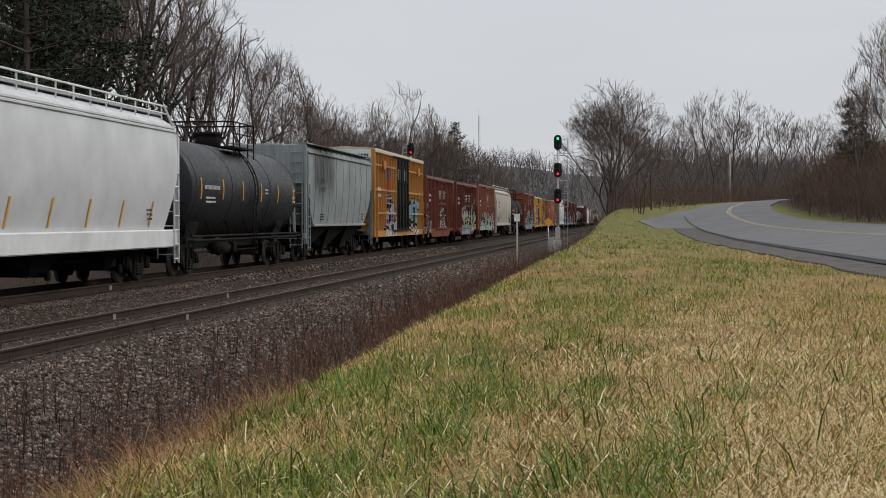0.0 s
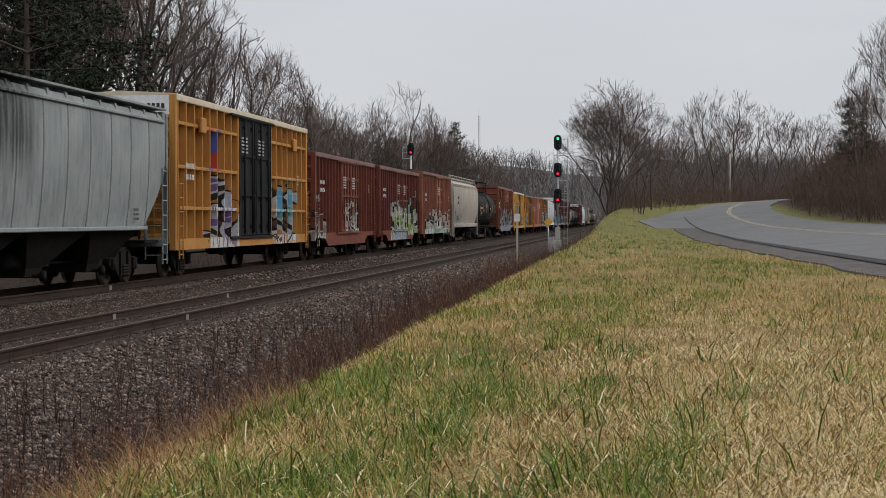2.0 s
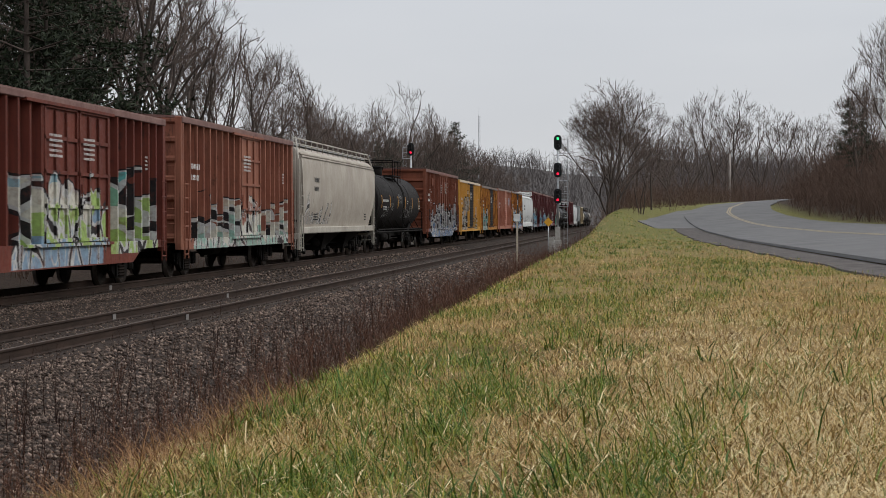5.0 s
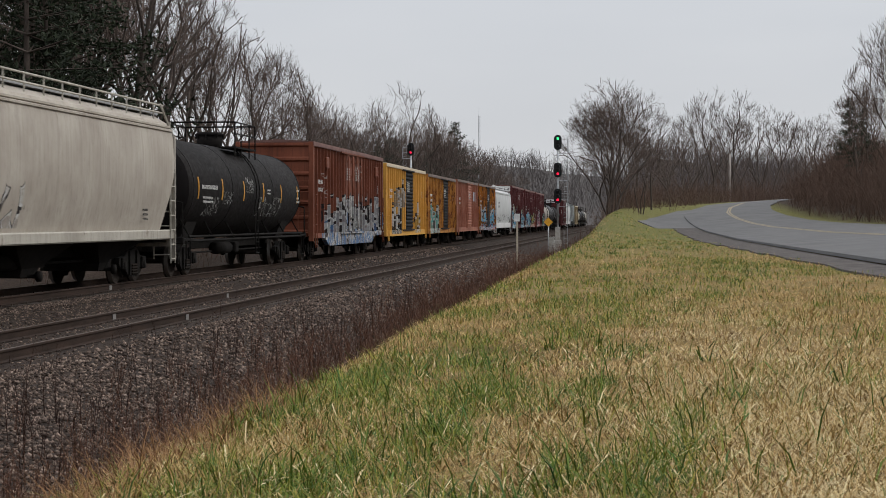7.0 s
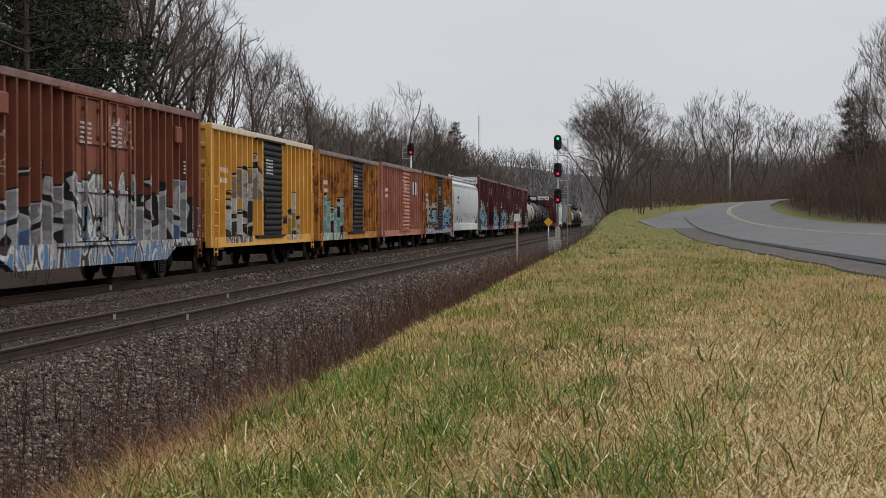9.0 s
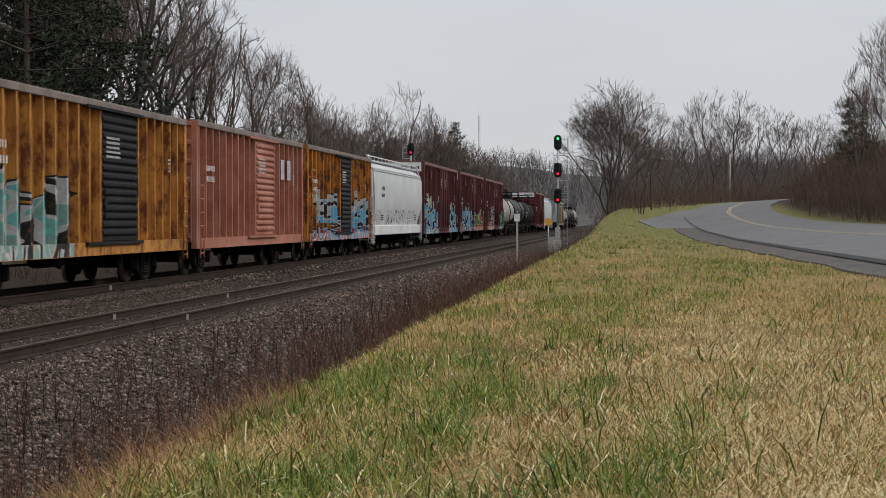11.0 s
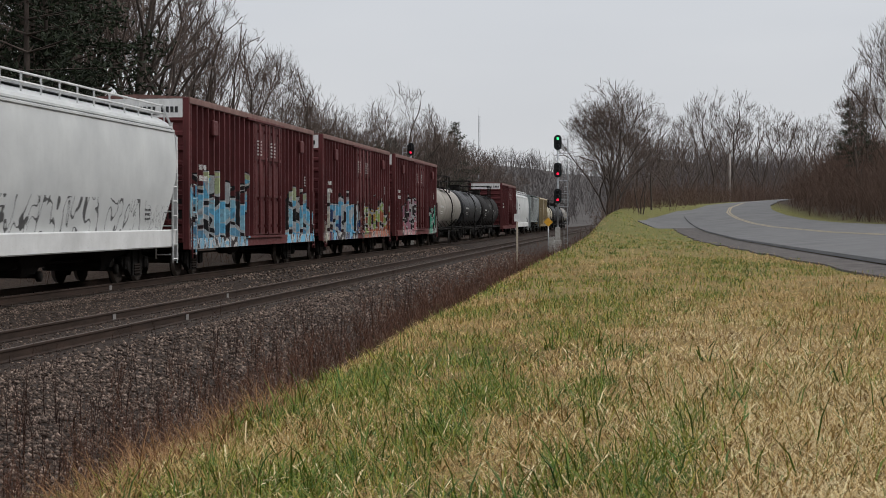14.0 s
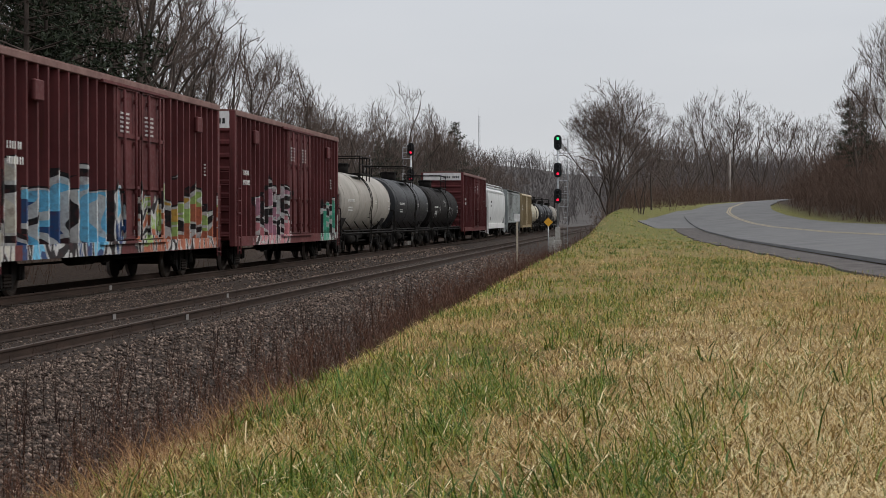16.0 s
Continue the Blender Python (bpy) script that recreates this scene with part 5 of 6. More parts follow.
def grow(rnd, segs, p, d, length, r, depth, deep, fork, rise, wander, fine, spray):
    """One limb in two bent pieces, then a fork into a leader and one or two side limbs; the last ones end in sprays of twigs."""
    for k in range(2):
        d = (d + Vector((rnd.gauss(0, wander), rnd.gauss(0, wander), rnd.gauss(0, wander) + rise))).normalized()
        q = p + d * length / 2
        segs.append((*p, *q, max(r * (1 - 0.12 * k), fine), max(r * (0.88 - 0.12 * k), fine * 0.9)))
        p = q
        if depth >= 3 and rnd.random() < 0.45:
            side = d.orthogonal().normalized()
            side.rotate(Matrix.Rotation(rnd.uniform(0, 6.283), 3, d))
            e = (d * 0.75 + side * 0.65 + Vector((0, 0, 0.15))).normalized()
            l = length * rnd.uniform(0.35, 0.75)
            segs.append((*p, *(p + e * l), max(r * 0.35, fine), fine * 0.7))
            for j in range(2):
                w = (e + Vector((rnd.gauss(0, 0.45), rnd.gauss(0, 0.45), 0.15 + rnd.gauss(0, 0.35)))).normalized()
                b = p + e * l * rnd.uniform(0.3, 0.9)
                segs.append((*b, *(b + w * l * rnd.uniform(0.4, 0.7)), fine, fine * 0.6))
    if depth >= deep or length < 0.3:
        for j in range(spray):
            w = (d + Vector((rnd.gauss(0, 0.34), rnd.gauss(0, 0.34), rnd.gauss(0, 0.3) + 0.12))).normalized()
            b = p - d * length * rnd.uniform(0, 0.8)
            segs.append((*b, *(b + w * rnd.uniform(0.35, 0.95)), fine * 0.95, fine * 0.5))
        return
    spin = rnd.uniform(0, 6.283)
    kids = 3 if rnd.random() < 0.28 else 2
    for j in range(kids):
        side = d.orthogonal().normalized()
        side.rotate(Matrix.Rotation(spin + 6.283 * j / kids + rnd.uniform(-0.5, 0.5), 3, d))
        lead = j == 0
        ang = radians(rnd.uniform(0.25, 0.6) * fork if lead else rnd.uniform(0.7, 1.25) * fork)
        nd = d * math.cos(ang) + side * math.sin(ang)
        grow(rnd, segs, p, nd, length * (rnd.uniform(0.8, 0.95) if lead else rnd.uniform(0.62, 0.88)), r * (rnd.uniform(0.74, 0.84) if lead else rnd.uniform(0.5, 0.66)), depth + 1, deep, fork, rise, wander, fine, spray)


def tree_pair(seed, tall, deep=7, fork=30, rise=0.05, stems=1, girth=0.0125, lean=0.05, fine=0.0085, bole=0.24, spray=5, wander=0.08, reach=0.36):
    """Meshes of a bare tree of that height: its trunk and large limbs, and its crown of branches and twigs."""
    rnd = random.Random(seed)
    segs = []
    for s in range(stems):
        a = rnd.uniform(0, 6.28) if stems == 1 else 6.283 * s / stems + rnd.uniform(-0.4, 0.4)
        d = Vector((math.cos(a) * lean, math.sin(a) * lean, 1)).normalized()
        grow(rnd, segs, Vector((0.16 * math.cos(a) * (stems > 1), 0.16 * math.sin(a) * (stems > 1), -0.3)), d, tall * bole * rnd.uniform(0.9, 1.1), tall * girth * (1 if stems == 1 else 0.75), 0, deep, fork, rise, wander, fine, spray)
    segs = np.array(segs)
    k = 1.04 * tall / np.percentile(segs[:, 5], 99)
    segs[:, :6] *= k
    mid = tall * 0.52                                       # twigs stay inside a domed outline, with some ragged ends
    def beyond(o):
        az, el = np.arctan2(segs[:, o + 1], segs[:, o]), np.maximum(segs[:, o + 2] - mid, 0) / (tall - mid)
        rim = 1.0 + 0.13 * np.sin(3 * az + seed) * np.cos(4 * el + seed) + 0.08 * np.sin(7 * az + 5 * el)
        return ((segs[:, o] ** 2 + segs[:, o + 1] ** 2) / (reach * tall) ** 2 + el ** 2) / rim

    segs = segs[np.maximum(beyond(0), beyond(3)) < 1.0]
    thick = segs[:, 6] > 0.045
    made = []
    for nm, sg, sd, mt in (("trunk", segs[thick], 6, M_BARK), ("crown", segs[~thick], 1, M_TWIG)):
        v, f = sticks(sg, sd)
        ob = from_arrays(nm, v, f, mt)
        made.append(ob.data)
        bpy.data.objects.remove(ob)
    return made


def plant(name, pair, x, y, scale, turn, label, category, sink=0.0):
    t = new(name)
    tagged(t, label, category)
    for nm, me in zip(("trunk", "crown"), pair):
        child(nm, me, t)
    t.matrix_basis = pose(x, y, float(height(x, y)) - sink, 0, 0, turn) @ Matrix.Diagonal((scale, scale, scale, 1))
    return t


FOREST = [tree_pair(20 + k, 13.6, 7, fork=(27, 31, 35, 29, 33, 26)[k], reach=(0.28, 0.32, 0.36, 0.27, 0.3, 0.28)[k], rise=0.045, bole=(0.26, 0.22, 0.2, 0.3, 0.24, 0.28)[k], fine=0.0075, spray=4) for k in range(6)]
DISTANT = [tree_pair(30 + k, 13.6, 6, fork=30, rise=0.07, girth=0.010, bole=0.27, fine=0.0085, spray=8) for k in range(4)]
SPREADING = tree_pair(41, 9.4, 7, fork=34, rise=0.035, stems=4, girth=0.014, lean=0.26, reach=0.47, bole=0.2, fine=0.0075, spray=4, wander=0.11)
BROAD = tree_pair(45, 8.2, 6, fork=36, rise=0.03, stems=3, girth=0.012, lean=0.3, reach=0.5, bole=0.2, fine=0.008, spray=4, wander=0.11)
SAPLING = [tree_pair(50 + k, 8.6, 6, fork=24, rise=0.07, stems=2, girth=0.011, lean=0.16, bole=0.26, fine=0.007, spray=4) for k in range(2)]


def conifer_pair(seed, tall, wide):
    rnd = random.Random(seed)
    segs, needles = [], []
    segs += [(0, 0, -0.3, 0.1, 0, tall * 0.5, tall * 0.014, tall * 0.008), (0.1, 0, tall * 0.5, 0, 0, tall, tall * 0.008, 0.02)]
    z = tall * 0.22
    while z < tall * 0.985:
        reach = wide * (1 - (z / tall) ** 1.5) * rnd.uniform(0.65, 1.1) + 0.25
        for _ in range(rnd.randint(3, 6)):
            a = rnd.uniform(0, 6.28)
            l = reach * rnd.uniform(0.6, 1.1)
            e = Vector((math.cos(a) * l, math.sin(a) * l, z + l * rnd.uniform(-0.12, 0.35)))
            s = Vector((0, 0, z))
            segs.append((*s, *e, 0.04, 0.012))
            for k in range(int(12 * l) + 5):
                t = rnd.uniform(0.25, 1.05)
                c = s.lerp(e, t) + Vector((rnd.gauss(0, 0.22), rnd.gauss(0, 0.22), rnd.gauss(0, 0.14)))
                for _ in range(3):
                    w = Vector((rnd.gauss(0, 1), rnd.gauss(0, 1), rnd.gauss(0.3, 0.8))).normalized() * rnd.uniform(0.12, 0.26)
                    needles.append((*c, *(c + w), 0.042, 0.008))
        z += rnd.uniform(0.35, 0.7)
    made = []
    for nm, sg, mt in (("trunk", segs, M_BARK), ("crown", needles, M_NEEDLE)):
        v, f = sticks(sg, 3 if nm == "trunk" else 1)
        ob = from_arrays(nm, v, f, mt)
        made.append(ob.data)
        bpy.data.objects.remove(ob)
    return made


PINE = [conifer_pair(70, 14.0, 3.4), conifer_pair(71, 13.0, 2.6), conifer_pair(72, 13.0, 4.6)]


def thicket(name, label, mat, spots, seed, stems, tall, flare, branches=3, thick=0.006, sides=1, kind="stuff", category="brush"):
    """Many thin upright stems with side shoots, from a few patterns turned and scaled."""
    rs, rnd = np.random.RandomState(seed), random.Random(seed)
    vs, fs, base = [], [], 0
    pats = []
    for k in range(6):
        segs = []
        for _ in range(stems):
            p = Vector((rnd.gauss(0, flare * 0.5), rnd.gauss(0, flare * 0.5), -0.05))
            d = Vector((rnd.gauss(0, flare), rnd.gauss(0, flare), 1)).normalized()
            l = rnd.uniform(0.55, 1.0)
            for j in range(3):
                d = (d + Vector((rnd.gauss(0, 0.12), rnd.gauss(0, 0.12), 0))).normalized()
                q = p + d * l / 3
                segs.append((*p, *q, (1 - 0.28 * j), (0.72 - 0.28 * j)))
                if j:
                    for _ in range(branches):
                        e = (d * 0.9 + Vector((rnd.gauss(0, 0.55), rnd.gauss(0, 0.55), 0.1))).normalized() * l * rnd.uniform(0.12, 0.3)
                        s0 = p.lerp(q, rnd.random())
                        segs.append((*s0, *(s0 + e), 0.5, 0.2))
                p = q
        pats.append(np.array(segs))
    for x, y, sc in spots:
        s = pats[rs.randint(6)].copy()
        a = rs.uniform(0, 6.28)
        c, n = math.cos(a), math.sin(a)
        h = tall * sc * rs.uniform(0.6, 1.25)
        z = float(height(x, y))
        for o in (0, 3):
            px, py = s[:, o] * c - s[:, o + 1] * n, s[:, o] * n + s[:, o + 1] * c
            s[:, o], s[:, o + 1], s[:, o + 2] = x + px * h, y + py * h, z + s[:, o + 2] * h
        s[:, 6:] *= thick * (0.7 + 0.3 * sc)
        v, f = sticks(s, sides)
        vs.append(v), fs.append(f + base)
        base += len(v)
    ob = from_arrays(name, np.concatenate(vs), np.concatenate(fs), mat)
    return tagged(ob, label, category, kind=kind)


def woods():
    rnd = random.Random(8)
    hy, hz = (60, 98, 108, 119, 128, 140, 172, 190, 217, 271, 316, 700), (19.5, 18.6, 16.4, 14.6, 13.6, 12.8, 12.8, 14.2, 15.2, 15.4, 14.6, 15.5)
    y = 66.0
    while y < 430:
        for x0, x1, k in ((-30, -25, 0.95), (-40, -32, 1.0)):
            x, yy = rnd.uniform(x0, x1), y + rnd.uniform(-2.0, 2.0)
            s = float(np.interp(yy * 27 / -x, hy, hz)) / 13.6 * k * rnd.uniform(0.78, 1.0) * (-x / 27) ** 0.5
            kind = DISTANT[rnd.randrange(4)] if yy > 150 or x < -32 else FOREST[rnd.randrange(6)]
            plant("bare_tree", kind, x, yy, s, rnd.uniform(0, 360), "leafless grey deciduous tree at the wood's edge", "tree")
        y += 4.6 + y * 0.026
    # the trees that stand out of the wood's edge
    for x, y, tall, k, turn in ((-25.5, 84, 18.5, 0, 20), (-26.5, 91, 18.8, 3, 100), (-26, 98, 18.2, 4, 200), (-27.5, 104, 16.8, 5, 310), (-26.5, 112, 14.6, 1, 60), (-27, 118, 15.2, 2, 150), (-27, 124, 14.4, 1, 260), (-27, 132, 12.6, 2, 15), (-27, 139, 12.8, 3, 75), (-27, 147, 12.0, 1, 130), (-27, 156, 11.6, 5, 190), (-27, 165, 12.2, 3, 240), (-27, 176, 13.0, 0, 290), (-27, 187, 14.2, 4, 340), (-27, 214, 15.4, 2, 30), (-27, 228, 15.4, 3, 90), (-27, 246, 15.0, 1, 170)):
        plant("bare_tree", FOREST[k], x, y, tall / 13.6, turn, "tall leafless tree with a rounded crown at the wood's edge", "tree")
    for k in range(22):
        y = rnd.uniform(70, 150)
        x = -rnd.uniform(30, 44)
        plant("bare_tree", FOREST[rnd.randrange(6)], x, y, float(np.interp(y * 27 / -x, hy, hz)) / 13.6 * (-x / 27) ** 0.6 * rnd.uniform(0.75, 0.96), rnd.uniform(0, 360), "leafless dark tree inside the wood", "tree")
    for k in range(24):
        y = rnd.uniform(150, 310)
        x = -rnd.uniform(25, 36)
        plant("bare_tree", DISTANT[rnd.randrange(4)], x, y, float(np.interp(y * 27 / -x, hy, hz)) / 13.6 * rnd.uniform(0.7, 1.0), rnd.uniform(0, 360), "leafless dark tree inside the wood", "tree")
    plant("bare_tree", FOREST[3], -27, 202, 1.27, 40, "tall slender leafless tree above the others", "tree")
    for x, y, k, s in ((-25.5, 74, 0, 1.15), (-24.8, 70, 2, 1.3), (-26, 79, 2, 1.35), (-28, 80, 1, 1.2), (-31, 90, 0, 1.15), (-30, 76, 1, 1.25), (-27.5, 71, 0, 1.2), (-29, 85, 0, 1.1), (-34, 97, 1, 1.2), (-28, 271, 2, 1.25), (-30, 262, 2, 1.05), (-28, 236, 1, 0.95), (-27, 196, 2, 0.78), (-29, 206, 2, 0.82), (-27, 182, 1, 0.72)):
        plant("pine_tree", PINE[k], x, y, s, rnd.uniform(0, 360), "dark green pine tree among bare trees", "tree")
    # beyond the bend of the road
    for k in range(46):
        x, yy = rnd.uniform(-3, 56), rnd.uniform(240, 330)
        if abs(x - float(road_centre(yy))) < 6:
            continue
        plant("bare_tree", DISTANT[rnd.randrange(4)], x, yy, rnd.uniform(0.95, 1.22), rnd.uniform(0, 360), "leafless tree behind the road's bend", "tree")
    for x, y, s in ((1.2, 150, 0.55), (3.2, 168, 0.55), (1.0, 182, 0.6), (5.2, 192, 0.6), (8.5, 215, 0.62), (3.5, 212, 0.65), (12, 236, 0.62), (0.2, 225, 0.7), (-1.5, 200, 0.62), (7, 240, 0.7), (17, 250, 0.62)):
        plant("bare_tree", FOREST[rnd.randrange(6)], x, y, s, rnd.uniform(0, 360), "small leafless tree beside the road", "tree")
    # the spreading tree at the crest
    plant("spreading_tree", SPREADING, -1.9, 128, 1.05, 20, "spreading leafless tree with several stems on the crest", "tree")
    plant("spreading_tree", SPREADING, -1.9, 131, 0.95, 165, "spreading leafless tree with several stems on the crest", "tree")
    plant("spreading_tree", BROAD, 0.3, 136, 0.72, 130, "lower spreading leafless tree with two stems", "tree")
    plant("spreading_tree", BROAD, -1.5, 146, 0.9, 250, "lower spreading leafless tree with two stems", "tree")
    # on the cutting beside the road
    for x, y, k, s, r in ((13.6, 94, 0, 1.05, 150), (15.2, 104, 1, 1.1, 20), (14.2, 116, 0, 0.85, 250), (17.5, 120, 1, 1.0, 80), (18, 142, 0, 0.85, 10), (19, 156, 1, 0.85, 90), (22, 170, 0, 0.85, 160), (17.5, 100, 1, 1.15, 60), (14.6, 97, 0, 1.15, 300), (16.2, 110, 1, 1.1, 130)):
        plant("young_tree", SAPLING[k], x, y, s, r, "thin leafless young tree leaning over the cutting", "tree")
    plant("pine_tree", PINE[2], 15.9, 136, 0.46, 10, "small dark green pine in the brush", "tree")
    plant("pine_tree", PINE[2], 15.2, 122, 0.40, 50, "small dark green pine in the brush", "tree")


def growth():
    rs = np.random.RandomState(21)
    # weeds in the ditch along the ballast
    n = 1700
    y = 7.5 + 100 * rs.rand(n) ** 1.7
    x = np.where(rs.rand(n) < 0.7, rs.normal(-3.9, 0.6, n), rs.uniform(-6.6, -3.6, n))
    sc = np.where(x < -4.8, 0.6, 0.95) * rs.uniform(0.6, 1.2, n)
    ok = (x < -2.75) & (x > -7.2)
    near = ok & (y < 20)
    thicket("dead_weeds", "dry brown weed stalks along the ditch", M_WEED, list(zip(x[near], y[near], sc[near])), 31, 2, 1.0, 0.09, 3, 0.0048, 3, category="weeds")
    far = ok & (y >= 20)
    thicket("dead_weeds", "dry brown weed stalks along the ditch", M_WEED, list(zip(x[far], y[far], sc[far])), 30, 3, 1.05, 0.10, 4, 0.0065, category="weeds")
    n = 160
    y, x = rs.uniform(34, 95, n), rs.normal(-4.3, 0.5, n)
    thicket("dead_weeds", "taller russet weed clumps in the ditch", M_WEED, list(zip(x, y, rs.uniform(0.6, 1.1, n))), 29, 7, 1.35, 0.2, 5, 0.006, category="weeds")
    n = 560
    y, x = 11 + 42 * rs.rand(n) ** 1.2, rs.uniform(-7.0, -3.9, n)
    ok = rs.rand(n) < 0.25 + 0.75 * (patch(x, y * 0.35, 0.9, G1) > 0.5)
    thicket("dead_weeds", "thin dark weed stalks standing in the ballast slope", M_STALK, list(zip(x[ok], y[ok], rs.uniform(0.5, 1.15, n)[ok])), 28, 2, 0.85, 0.05, 3, 0.0054, 3, category="weeds")
    # brush behind the train
    n = 480
    y = 28 + 300 * rs.rand(n) ** 1.4
    x = rs.uniform(-26, -18.6, n)
    thicket("brush", "russet leafless brush at the foot of the wood", M_BRUSH, list(zip(x, y, rs.uniform(0.6, 1.3, n))), 32, 8, 2.2, 0.3, 5, 0.010)
    # brush on the cutting and round the bend
    n = 1250
    y = 72 + 140 * rs.rand(n) ** 1.2
    x = road_centre(y) + 5.4 + 11 * rs.rand(n) ** 1.3
    thicket("brush", "russet leafless brush on the cutting beside the road", M_BRUSH, list(zip(x, y, rs.uniform(0.7, 1.3, n))), 33, 8, 2.7, 0.34, 5, 0.014)
    n = 560
    y = rs.uniform(150, 300, n)
    x = np.minimum(road_centre(y) - rs.uniform(4.8, 16, n), 60)
    ok = (x > -4) & (y > 138)
    thicket("brush", "russet leafless brush beyond the bend of the road", M_BRUSH, list(zip(x[ok], y[ok], rs.uniform(0.7, 1.4, n)[ok])), 34, 7, 2.3, 0.32, 4, 0.016)
    n = 110
    y = rs.uniform(118, 165, n)
    x = rs.uniform(-4.2, 0.4, n)
    ok = ~((y < 128) & (x > -1.6))
    thicket("brush", "russet leafless brush under the spreading tree", M_BRUSH, list(zip(x[ok], y[ok], rs.uniform(0.6, 1.1, n)[ok])), 35, 7, 1.8, 0.3, 5, 0.011)
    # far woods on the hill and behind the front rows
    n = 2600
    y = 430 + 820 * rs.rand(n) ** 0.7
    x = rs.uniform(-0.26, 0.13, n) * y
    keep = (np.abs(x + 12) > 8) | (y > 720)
    thicket("far_woods", "leafless woods on the far hill, haze put into their grey", M_FARWOOD_HAZE, list(zip(x[keep], y[keep], np.ones(keep.sum()))), 36, 3, 13.0, 0.18, 4, 0.16, category="woods")
    n = 640
    y = rs.uniform(90, 460, n)
    x = -rs.uniform(38, 75, n) * (1 + y / 900)
    thicket("far_woods", "grey leafless woods behind the edge of the wood", M_TWIG, list(zip(x, y, rs.uniform(0.75, 1.1, n))), 37, 4, 10.0, 0.17, 8, 0.03, category="woods")
    n = 420
    y = rs.uniform(300, 430, n)
    x = rs.uniform(-2, 90, n)
    thicket("far_woods", "grey leafless woods beyond the road", M_TWIG, list(zip(x, y, rs.uniform(0.8, 1.1, n))), 38, 3, 13.4, 0.18, 6, 0.03, category="woods")


# ---- signals, signs, poles ----
M_SIGNAL = plain("matt_black_signal_paint", (0.008, 0.008, 0.009), (0.022, 0.022, 0.024), 0.75, scale=6)
M_CONCRETE = plain("pale_concrete", (0.28, 0.26, 0.23), (0.45, 0.43, 0.39), 0.9, scale=4)
M_AMBER = plain("amber_sign_face", (0.62, 0.30, 0.02), (0.75, 0.40, 0.04), 0.55, scale=5)
M_POST = plain("weathered_wood_post", (0.36, 0.30, 0.23), (0.52, 0.45, 0.36), 0.9, scale=4, stretch=(1, 1, 0.2))
M_POLE = plain("grey_wood_pole", (0.22, 0.19, 0.165), (0.36, 0.32, 0.29), 0.9, scale=3, stretch=(1, 1, 0.15))
L_RED, L_GREEN = glow("red_signal_lamp", (1.0, 0.012, 0.05), 2.2), glow("green_signal_lamp", (0.06, 1.0, 0.30), 2.0)
L_OFF = plain("unlit_lens", (0.012, 0.012, 0.014), (0.03, 0.03, 0.032), 0.15, scale=8, spec=0.6)


